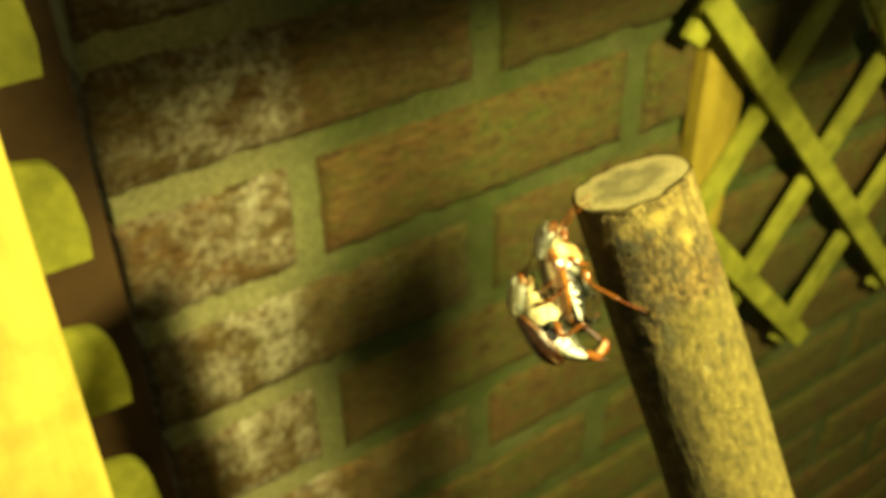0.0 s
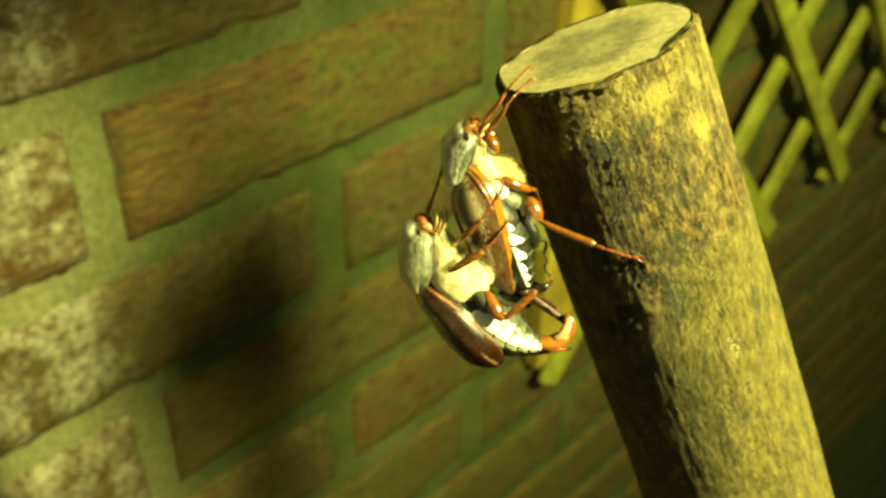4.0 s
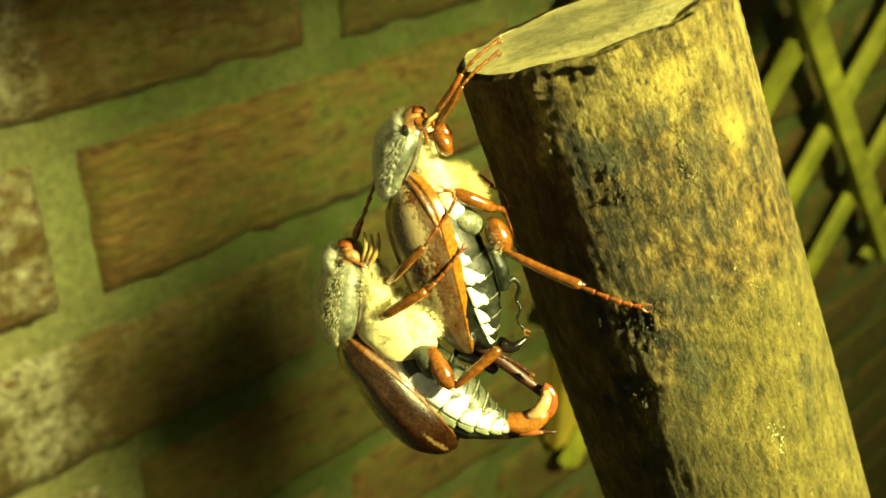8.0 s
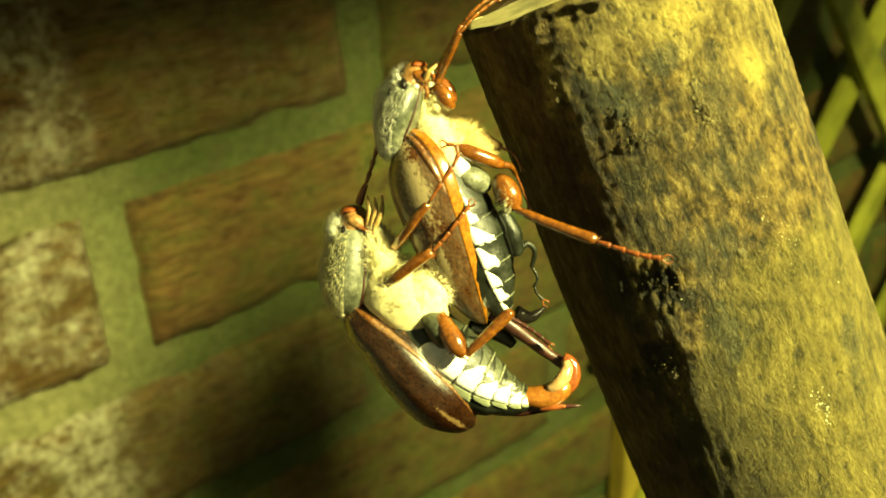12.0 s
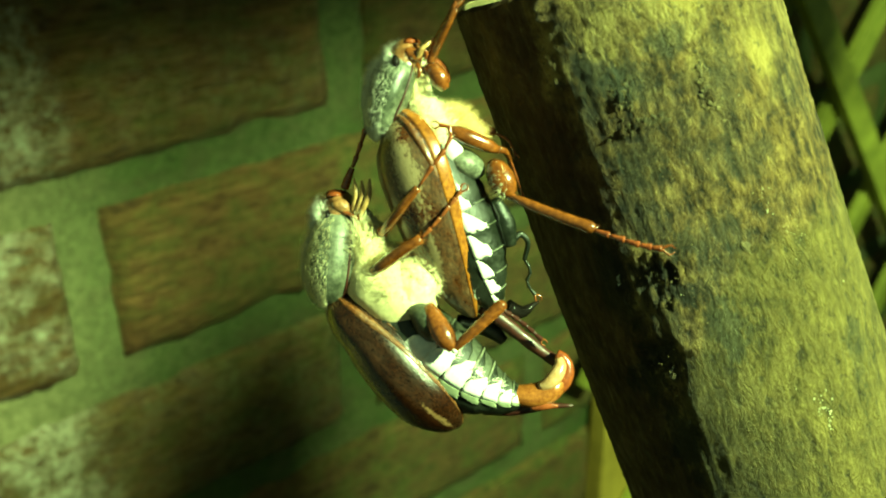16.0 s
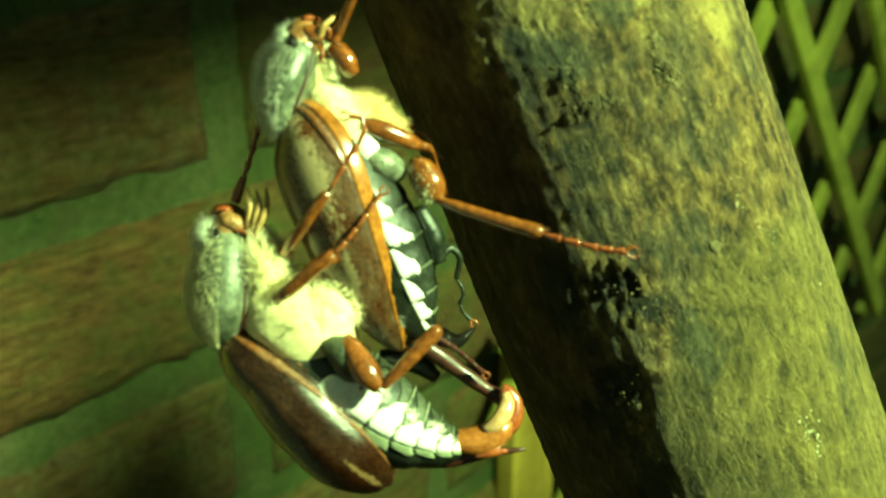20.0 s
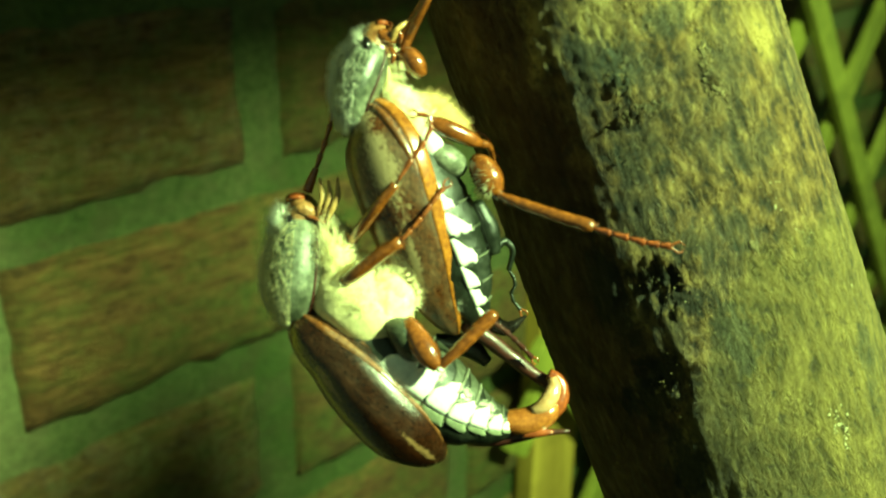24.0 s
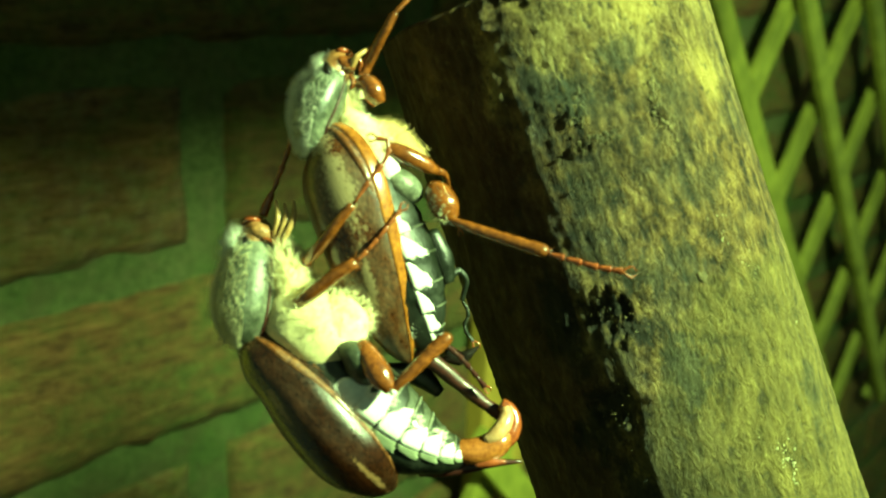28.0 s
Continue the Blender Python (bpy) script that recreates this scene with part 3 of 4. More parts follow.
def skin(rows, f, a, grow=1.0):
    """The place on a hull's surface at the fraction f along it and the angle a round it."""
    pts = spline(rows, 60)
    k = max(0, min(60, f * 60))
    i = min(int(k), 59)
    p = pts[i] + (pts[i + 1] - pts[i]) * (k - i)
    ahead = (at(*pts[min(i + 2, 60)][:3]) - at(*pts[max(i - 1, 0)][:3])).normalized()
    near = Vector((0, 0, 1))
    near = (near - ahead * near.dot(ahead)).normalized()
    return at(*p[:3]) + (ahead.cross(near) * math.cos(a) * p[3] + near * math.sin(a) * p[4]) * UNIT * grow


def rod(places, radii, seg=9):
    """A tapering rod through places."""
    bm, rings = bmesh.new(), []
    n = len(places) - 1
    for k, c in enumerate(places):
        ahead = (places[min(k + 1, n)] - places[max(k - 1, 0)]).normalized()
        side = ahead.cross(Vector((0.2, 0.1, 1))).normalized()
        other = ahead.cross(side)
        r = np.interp(k / n, np.linspace(0, 1, len(radii)), radii) * UNIT
        rings.append([bm.verts.new(c + (side * math.cos(q) + other * math.sin(q)) * r) for q in (2 * math.pi * i / seg for i in range(seg))])
    for a, b in zip(rings, rings[1:]):
        for i in range(seg):
            bm.faces.new((a[i], a[(i + 1) % seg], b[(i + 1) % seg], b[i]))
    bm.faces.new(rings[0][::-1])
    bm.faces.new(rings[-1])
    bmesh.ops.recalc_face_normals(bm, faces=bm.faces[:])
    return bm


def tooth(rows, f0, f1, a0, a1, grow=1.035, base=0.0):
    """A three-cornered scale that lies on a hull: broad along a0, its point at a1 on the rear edge."""
    bm, n = bmesh.new(), 6
    grid = []
    for j in range(n + 1):
        t = j / n
        cut = max(0.0, (t - base) / (1 - base))
        rag = 0.24 * noise.noise(Vector((f0 * 57, t * 5.1, a0 * 9)))
        lo, hi = f0 + (f1 - f0) * min(0.86, 0.86 * cut ** 1.15 + rag * min(1, 3 * cut)), f1 + (f1 - f0) * (0.04 * t + 0.16 * noise.noise(Vector((f1 * 43, t * 4.2, 3))))
        grid.append([bm.verts.new(skin(rows, lo + (hi - lo) * i / n, a0 + (a1 - a0) * t, grow * (1.0 if 0 < i < n and j < n else 0.985))) for i in range(n + 1)])
    for a, b in zip(grid, grid[1:]):
        for i in range(n):
            bm.faces.new((a[i], a[i + 1], b[i + 1], b[i]))
    bmesh.ops.recalc_face_normals(bm, faces=bm.faces[:])
    if sum((f.normal.z for f in bm.faces)) < 0:
        bmesh.ops.reverse_faces(bm, faces=bm.faces[:])
    bmesh.ops.solidify(bm, geom=bm.faces[:], thickness=3 * UNIT)
    return bm


def fur(blobs, count, length, lean, seed, side=None):
    """Fine hairs on ellipsoids of u, v, w, radius, depth; lean: the way that they are combed."""
    rng = random.Random(seed)
    bm = bmesh.new()
    comb = Vector(lean)
    for u, v, w, ru, rv, rw in blobs:
        for _ in range(int(count * 2.2)):
            z, a = rng.uniform(-0.35, 1), rng.uniform(0, 2 * math.pi)
            s = math.sqrt(1 - z * z)
            n = Vector((s * math.cos(a), s * math.sin(a), z))
            if side and n.dot(Vector(side)) < rng.uniform(-0.1, 0.5):
                continue
            root = at(u + n.x * ru, v - n.y * rv, w + n.z * rw)
            way = (n + comb * rng.uniform(0.5, 1.2) + Vector([rng.uniform(-0.35, 0.35) for _ in range(3)])).normalized()
            broad = way.cross(Vector((rng.uniform(-1, 1), rng.uniform(-1, 1), 0.7))).normalized() * UNIT * rng.uniform(0.35, 0.8)
            tip = root + way * UNIT * length * rng.uniform(0.5, 1.2)
            q = way.cross(broad)
            f = [bm.verts.new(p) for p in (root + broad, root - broad * 0.5 + q * 0.8, root - broad * 0.5 - q * 0.8, tip)]
            for i in range(3):
                bm.faces.new((f[i], f[(i + 1) % 3], f[3]))
    return bm


def pile(rows, count, length, comb, seed, lo, hi, f_lo=0.06, f_hi=0.96):
    """Hairs that stand on a hull from the angle lo to hi, thinning out towards hi."""
    rng = random.Random(seed)
    bm = bmesh.new()
    for _ in range(count):
        f, a = rng.uniform(f_lo, f_hi), lo + (hi - lo) * rng.random() ** 1.15
        root = skin(rows, f, a, 0.985)
        n = (root - skin(rows, f, a, 0.5)).normalized()
        way = (n * rng.uniform(0.12, 0.5) + Vector(comb) + Vector([rng.uniform(-0.4, 0.4) for _ in range(3)])).normalized()
        broad = way.cross(n).normalized() * UNIT * rng.uniform(0.5, 1.0)
        q = way.cross(broad) * 0.6
        f = [bm.verts.new(p) for p in (root + broad, root - broad * 0.5 + q, root - broad * 0.5 - q, root + way * UNIT * length * rng.uniform(0.5, 1.25))]
        for i in range(3):
            bm.faces.new((f[i], f[(i + 1) % 3], f[3]))
    return bm


def blob(u, v, w, ru, rv, rw, turn=0.0, seg=20, rough=0.0):
    bm = bmesh.new()
    bmesh.ops.create_uvsphere(bm, u_segments=seg, v_segments=seg // 2 + 2, radius=1)
    c, k = at(u, v, w), Matrix.Rotation(radians(turn), 3, "Z")
    for p in bm.verts:
        g = 1 + rough * noise.noise(p.co * 3)
        p.co = c + k @ Vector((p.co.x * ru, p.co.y * rv, p.co.z * rw)) * UNIT * g
    return bm


def limb(parent, name, rows, mat, label="", n=14, wobble=0.05):
    return part(name, tube(rows, n, 12, wobble), mat, parent, label)


def claws(parent, u, v, w, du, dv):
    """Two hooked claws at the end of a foot."""
    for s in (-1, 1):
        part("claw", tube([(u, v, w, 2.6), (u + du * 0.6 - dv * 0.35 * s, v + dv * 0.6 + du * 0.35 * s, w + 2, 1.9),
                           (u + du - dv * 0.1 * s, v + dv + du * 0.1 * s, w - 1, 0.7)], 6, 6), TARSUS, parent)


def foot(parent, rows, mat=TARSUS, segments=5):
    """A jointed tarsus through rows of u, v, w, radius."""
    pts = spline([r[:3] for r in rows], segments)
    size = rows[0][3]
    for k, (a, b) in enumerate(zip(pts, pts[1:])):
        a2 = a + (b - a) * 0.04
        part("tarsal_joint", tube([(*a2, size * 0.62), (*(a + (b - a) * 0.7), size * 0.9), (*b, size * 1.1), (*(b + (b - a) * 0.05), size * 0.5)], 6, 7),
             mat, parent)
    d = pts[-1] - pts[-2]
    d = d / np.linalg.norm(d) * size * 4.5
    claws(parent, *pts[-1], d[0], d[1])


def spines(parent, a, b, count, size, seed):
    """Short stiff bristles along a shin."""
    rng = random.Random(seed)
    bm = bmesh.new()
    a, b = np.array(a, float), np.array(b, float)
    d = (b - a) / np.linalg.norm(b - a)
    for _ in range(count):
        p = a + (b - a) * rng.uniform(0.1, 1)
        s = rng.choice((-1, 1))
        tip = at(*(p + d * size * 0.9 + np.array((-d[1] * s, d[0] * s, rng.uniform(-0.6, 0.6))) * size))
        root = at(*p)
        e = (tip - root).cross(Vector((0, 0, 1))).normalized() * UNIT * 1.1
        f = [bm.verts.new(q) for q in (root + e, root - e, root + Vector((0, 0, UNIT * 1.5)), tip)]
        for i in range(3):
            bm.faces.new((f[i], f[(i + 1) % 3], f[3]))
    return part("bristles", bm, LEG, parent, "pale stiff bristles")


def collar_edge(rows):
    """The rolled rim down the side of a collar plate and along its rear edge."""
    side = [skin(rows, 0.05 + 0.9 * k / 16, 2.45, 1.0) for k in range(17)]
    rear = [skin(rows, 0.97, 2.3 - 1.5 * k / 10, 1.0) for k in range(11)]
    return rod(side + rear, (2, 3, 3, 3, 3.5, 3, 2), 7)


SEAT_POSE = SEAT @ Matrix.Translation(ORIGIN)


def female():
    b = thing("cockchafer_female", "brown cockchafer with a grey furry collar clinging to the stake", "beetle", SEAT_POSE, group="mating cockchafers")
    LEAN[0] = 34.0
    # body under the wing cases
    belly = [(628, 262, 0, 46, 74), (668, 350, 0, 68, 90), (706, 440, 0, 80, 86), (744, 530, 0, 64, 68), (776, 590, 0, 28, 34), (790, 612, 0, 6, 8)]
    part("abdomen", hull(belly, 42, 28, step=7), BELLY, b, "glossy black segmented abdomen")
    # wing cases
    rows = [(556, 208, 0, 24, 44), (584, 240, 0, 68, 94), (611, 299, 0, 88, 114), (640, 380, 0, 86, 112), (672, 470, 0, 76, 98), (704, 556, 0, 50, 66), (726, 606, 0, 26, 34), (738, 628, 0, 6, 8)]
    rows = [(u, v, 0.28 * d, h, d * 0.72) for u, v, w, h, d in rows]
    for lo, hi in ((0.03, 2.28), (-2.28, -0.03)):
        e = part("elytron", hull(rows, 40, 24, lo, hi, 6, 0.010), ELYTRA_PALE, b, "ribbed light-brown wing case with a pale bloom")
    part("elytron_margin", hull([(u, v, w, h + 1.6, d + 1.6) for u, v, w, h, d in rows], 40, 6, 2.0, 2.32, 6), MARGIN, e, "glossy orange outer margin")
    part("shoulder", rod([skin(rows, 0.05 + 0.34 * k / 16, 1.75 + 0.25 * k / 16, 0.955) for k in range(17)], (3, 8, 9, 7, 2), 14), BROWN_MARGIN, e, "polished brown shoulder ridge")
    for k in range(6):
        f = 0.20 + 0.107 * k
        part("white_scale_patch", tooth(belly, f, f + 0.104, 1.7, 2.12 + 0.12 * (k * 2 % 3), 1.02, 0.2), WHITE, b, "chalk-white triangular scale patch")
    for k in range(6):
        f = 0.30 + 0.107 * k
        part("segment_rim", rod([skin(belly, f, 2.2 + 0.9 * j / 12, 1.0) for j in range(13)], (1.6, 2.0, 1.4), 6), PRONOTUM, b, "pale rim of an abdomen ring")
    part("scale_fringe", fur([(648, 330, 58, 14, 22, 10), (668, 384, 58, 12, 22, 10), (690, 430, 56, 12, 22, 10), (714, 486, 52, 10, 22, 10), (738, 560, 44, 9, 18, 8)], 60, 13, (0.6, -0.3, 0.2), 31), FUR_WHITE, b, "white hairs along the flank")
    # chest
    part("chest", blob(634, 242, -6, 54, 56, 72, 30, 24, 0.1), FUR_SKIN, b, "cream furry chest")
    part("chest_fur", fur([(634, 240, -4, 54, 56, 70), (604, 200, 6, 36, 34, 50)], 900, 19, (0.5, 0.35, 0.1), 11, (0.7, 0.55, 0.1)), FUR_CREAM, b, "long cream hairs")
    part("flank_fur", fur([(672, 226, -12, 40, 34, 36), (700, 246, -6, 34, 22, 30)], 700, 30, (0.6, 0.35, 0.1), 18, (0.6, 0.6, 0.2)), FUR_GOLD, b, "long golden flank hairs")
    part("chest_plate", hull([(672, 278, 20, 18, 30), (700, 296, 26, 30, 40), (730, 312, 16, 24, 30), (744, 318, 8, 8, 10)], 14, 16), PRONOTUM, b, "pale grey breast plate")
    part("breast_patch", blob(678, 272, 44, 24, 34, 20, 25), WHITE, b, "bright white breast patch")
    # collar
    collar = [(572, 92, 0, 18, 36), (562, 112, 0, 36, 72), (546, 150, 0, 44, 92), (534, 192, 0, 38, 98), (533, 206, 0, 32, 88), (533, 214, 0, 24, 66)]
    collar = [(u, v, 36 * d / 98, h, d * 0.62) for u, v, w, h, d in collar]
    part("pronotum", hull(collar, 20, 26), PRONOTUM, b, "grey-green collar plate dusted white")
    part("pronotum_edge", collar_edge(collar), DARK_RED, b, "dark rolled edge of the collar")
    part("pronotum_down", pile(collar, 3000, 13, (-0.25, -0.75, 0.0), 17, -0.9, 1.75), FUR_WHITE, b, "white down combed back over the collar")
    part("pronotum_fur", fur([(540, 150, 0, 44, 62, 60), (534, 172, 20, 38, 46, 56)], 1100, 17, (-0.5, -0.15, 0.1), 12, (-0.95, -0.05, 0.05)), FUR_WHITE, b, "short white hairs")
    part("shoulder_fur", fur([(536, 222, 30, 26, 16, 44)], 700, 16, (-0.1, -0.7, 0.1), 13), FUR_WHITE, b)
    # head
    part("neck", blob(594, 150, -20, 26, 54, 54, 12, 22, 0.12), FUR_SKIN, b, "downy cream throat")
    part("neck_fur", fur([(594, 150, -18, 26, 54, 54)], 900, 18, (0.3, -0.3, 0.1), 16, (0.5, 0.1, 0.6)), FUR_CREAM, b)
    head = part("head", hull([(568, 112, 0, 30, 56), (574, 88, 0, 34, 58), (584, 64, 0, 26, 48), (592, 50, 0, 10, 28)], 14, 20, rib=0.03), HEAD, b, "small brown head")
    part("eye", blob(556, 90, 58, 9, 18, 14, 12), EYE, head, "black bead eye")
    part("cheek", blob(582, 92, 50, 6, 5, 7), WHITE, head)
    part("cheek_plate", blob(590, 72, 40, 20, 13, 16, -20, 16, 0.25), LEG, head, "ridged orange cheek")
    part("clypeus", hull([(572, 60, 8, 7, 26), (582, 53, 8, 9, 36), (596, 52, 8, 8, 30), (604, 55, 8, 3, 12)], 10, 14, rib=0.08), TIP, head, "red-brown face shield")
    part("jaw", tube([(598, 66, 34, 4), (612, 62, 40, 5), (620, 72, 38, 4), (616, 84, 34, 2)], 10, 8, 0.2), TARSUS, head)
    for k in range(3):
        part("antenna_club", tube([(598, 88, 40, 3), (606, 70 - k * 4, 48 + k * 5, 5), (614 + k * 4, 54 - k * 3, 46 + k * 5, 4), (622 + k * 5, 42 - k * 2, 42, 2)], 10, 7), STRAW, head, "straw-coloured antenna blade")
    part("fur", fur([(566, 96, 0, 28, 34, 48), (550, 98, 10, 20, 30, 50)], 420, 20, (-0.4, 0.5, 0.0), 14, (-0.9, 0.0, 0.1)), FUR_WHITE, head)
    part("mouth_feeler", tube([(600, 92, 30, 4), (606, 106, 40, 5), (602, 122, 40, 3)], 8, 7), LEG, head)
    # front legs
    # far front leg takes the darker foot brown in place of shade
    for w, dark in ((26, LEG), (-60, TARSUS)):
        leg = limb(b, "front_leg", [(612, 110, w - 20, 8), (634, 106, w, 16), (648, 124, w + 4, 19), (660, 144, w, 11)], dark, "swollen orange thigh")
        part("shin", tube([(628, 90, w, 8), (634, 70, w + 2, 10), (648, 36, w + 26, 9), (664, 2, w + 42, 7.5), (678, -30, w + 46, 6.5)], 42, 12, 0.1, 0.012), dark, leg)
        foot(leg, [(678, -30, w + 46, 4.6), (708, -62, w + 30, 4.2), (750, -90, w, 3.8)], LEG)
    part("thigh_fringe", fur([(790, 334, 44, 24, 34, 20)], 160, 16, (-0.7, -0.2, 0.2), 15, (-0.7, -0.1, 0.4)), FUR_CREAM, b, "pale fringe of hairs on a thigh")
    # middle legs
    leg = limb(b, "middle_leg", [(660, 226, 30, 10), (700, 238, 44, 17), (750, 258, 30, 15), (776, 270, 16, 8)], LEG, "flattened orange thigh")
    part("shin", tube([(776, 268, 16, 8), (790, 274, 4, 7), (800, 296, -26, 5)], 24, 12, 0.0, 0.012), LEG, leg)
    foot(leg, [(800, 296, -26, 3.4), (812, 330, -56, 3.2), (826, 372, -80, 3)], TARSUS)
    # far middle leg, shade put in by the darker foot brown
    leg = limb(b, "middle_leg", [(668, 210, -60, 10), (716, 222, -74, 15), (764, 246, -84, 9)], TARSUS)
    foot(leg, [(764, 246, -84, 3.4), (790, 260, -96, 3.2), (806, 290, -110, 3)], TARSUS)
    # hind legs
    leg = limb(b, "hind_leg", [(764, 296, 20, 12), (776, 312, 34, 25), (792, 338, 40, 27), (806, 360, 40, 15)], LEG, "broad orange thigh")
    part("knee", blob(808, 364, 42, 9, 8, 8), WHITE, leg, "pale shiny knee")
    part("shin", tube([(806, 362, 44, 7), (840, 374, 60, 10), (890, 390, 78, 11), (944, 406, 94, 12), (978, 416, 102, 13), (986, 420, 102, 5)], 54, 12, 0.08, 0.012), LEG, leg, "glossy orange shin")
    spines(leg, (900, 394, 82), (986, 420, 102), 16, 15, 5)
    foot(leg, [(984, 420, 104, 6.6), (1040, 434, 122, 6), (1092, 446, 134, 5.4), (1130, 450, 140, 5)], TIP)
    # far hind leg in belly black, its shade painted into the colour
    leg = limb(b, "hind_leg", [(770, 380, -30, 14), (792, 430, -40, 24), (806, 476, -44, 14)], BELLY, "far thigh painted black for deep shade")
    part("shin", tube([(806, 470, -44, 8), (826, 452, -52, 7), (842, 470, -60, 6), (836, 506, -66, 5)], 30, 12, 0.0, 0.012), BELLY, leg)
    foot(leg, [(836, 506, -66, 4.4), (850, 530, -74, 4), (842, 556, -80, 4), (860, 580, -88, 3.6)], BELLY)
    # tail end, joined to the male
    part("pygidium", tube([(752, 606, -6, 15), (792, 632, -10, 16), (838, 666, -16, 14), (880, 696, -20, 13), (920, 722, -20, 13)], 16, 12, 0.12, 0.05), DARK_RED, b, "dark red glossy tail plate")
    part("tail_spine", tube([(806, 606, -24, 18), (836, 616, -36, 14), (860, 600, -50, 6), (870, 592, -56, 2)], 10, 10), EYE, b)
    return b


def male():
    b = thing("cockchafer_male", "dark brown cockchafer with fan antennae hanging behind the other", "beetle", SEAT_POSE, group="mating cockchafers")
    LEAN[0] = 0.0
    belly = [(520, 600, 0, 50, 74), (580, 652, 0, 78, 86), (650, 712, 0, 88, 86), (724, 762, 0, 76, 74), (790, 790, 0, 48, 52), (836, 798, 0, 28, 32), (852, 800, 0, 8, 10)]
    part("abdomen", hull(belly, 48, 30, step=8), BELLY, b, "glossy black segmented abdomen")
    rows = [(428, 588, 0, 18, 44), (469, 627, 0, 54, 90), (512, 664, 0, 65, 104), (557, 709, 0, 77, 112), (606, 762, 0, 79, 108), (651, 808, 0, 73, 92), (692, 846, 0, 44, 52), (716, 864, 0, 10, 11)]
    rows = [(u, v, 0.25 * d, h, d * 0.75) for u, v, w, h, d in rows]
    for lo, hi in ((0.03, 2.56), (-2.28, -0.03)):
        e = part("elytron", hull(rows, 40, 24, lo, hi, 6, 0.012), ELYTRA_DARK, b, "dark red-brown ribbed wing case with a dusty streak")
    part("elytron_margin", hull([(u, v, w, h + 1.6, d + 1.6) for u, v, w, h, d in rows], 40, 6, 2.40, 2.60, 6), BROWN_MARGIN, e, "glossy red-brown outer margin")
    part("shoulder", rod([skin(rows, 0.06 + 0.80 * k / 24, 1.95 + 0.42 * k / 24, 0.945) for k in range(25)], (3, 9, 10, 8, 7, 6, 6, 5, 2), 14), BROWN_MARGIN, e, "polished red-brown shoulder ridge")
    for k in range(7):
        f = 0.22 + 0.094 * k
        part("white_scale_patch", tooth(belly, f, f + 0.0925, 1.46, 2.22 + 0.13 * (k * 2 % 3), 1.035, 0.38), WHITE, b, "chalk-white triangular scale patch")
    for k in range(7):
        f = 0.31 + 0.094 * k
        part("side_down", tooth(belly, f - 0.09, f + 0.002, 1.46, 1.16, 1.03, 0.4), SIDE_DOWN, b, "grey-green downy side patch")
        part("segment_rim", rod([skin(belly, f, 2.1 + 1.1 * j / 14, 1.025) for j in range(15)], (2.5, 3.6, 2.2), 6), PRONOTUM, b, "pale rim of an abdomen ring")
        part("belly_plate", tooth(belly, f - 0.085, f - 0.006, 3.1, 2.0, 1.02), OLIVE, b, "dull olive belly plate")
    part("scale_fringe", fur([(640, 664, 66, 18, 14, 10), (690, 706, 66, 18, 14, 10), (740, 744, 60, 18, 14, 10), (790, 772, 46, 16, 12, 8)], 60, 13, (0.5, 0.5, 0.2), 32), FUR_WHITE, b, "white hairs along the flank")
    # chest
    part("chest", blob(556, 574, 8, 112, 84, 92, -34, 28, 0.06), FUR_SKIN, b, "cream velvety chest")
    part("breast_patch", blob(604, 564, 46, 52, 56, 44, -18, 28, 0.10), FUR_CREAM, b, "bright cream breast plate")
    part("chest_fur", fur([(552, 556, 14, 96, 76, 92), (620, 540, 26, 52, 56, 60), (500, 480, 20, 44, 56, 56)], 1100, 14, (0.5, 0.4, 0.0), 21, (0.45, 0.35, 0.6)), FUR_CREAM, b, "long cream hairs")
    part("hip_plate", hull([(604, 606, 60, 10, 24), (636, 628, 74, 30, 40), (652, 656, 66, 26, 34), (660, 670, 56, 8, 12)], 12, 16), OLIVE, b, "olive hip plate")
    part("hip_shield", blob(600, 652, 34, 48, 26, 44, -40, 20, 0.08), OLIVE, b, "dull olive hip shield")
    # collar
    collar = [(440, 428, 0, 24, 44), (436, 450, 0, 46, 82), (430, 500, 0, 56, 100), (428, 545, 0, 54, 104), (428, 570, 0, 44, 90), (429, 580, 0, 34, 70)]
    collar = [(u, v, 40 * d / 104, h, d * 0.60) for u, v, w, h, d in collar]
    part("pronotum", hull(collar, 20, 26), PRONOTUM, b, "grey-green collar plate with yellowish hairs")
    part("pronotum_edge", collar_edge(collar), DARK_RED, b, "dark rolled edge of the collar")
    part("pronotum_down", pile(collar, 3300, 14, (-0.2, -0.75, 0.0), 27, -0.9, 1.65), FUR_CREAM, b, "pale down combed back over the collar")
    part("pronotum_fur", fur([(428, 510, 0, 55, 84, 66), (420, 530, 20, 46, 64, 60)], 1100, 18, (-0.5, 0.05, 0.1), 22, (-0.95, 0.1, 0.05)), FUR_CREAM, b, "short white hairs")
    part("throat_fur", fur([(490, 474, 36, 34, 56, 50)], 500, 26, (0.1, 0.5, 0.2), 23), FUR_CREAM, b, "cream throat hairs")
    part("throat", blob(502, 492, 14, 32, 92, 60, 8, 20, 0.12), FUR_SKIN, b)
    # head with fans
    head = part("head", hull([(440, 436, 0, 26, 56), (444, 410, 0, 33, 62), (446, 386, 0, 26, 50), (446, 370, 0, 8, 26)], 14, 20), HEAD, b, "small brown head")
    part("eye", blob(420, 424, 54, 8, 17, 14, 8), EYE, head, "black bead eye")
    part("cheek", blob(444, 424, 56, 6, 5, 7), WHITE, head)
    part("cheek_plate", blob(446, 398, 50, 22, 15, 14, -15, 16, 0.25), HEAD, head, "ridged brown cheek")
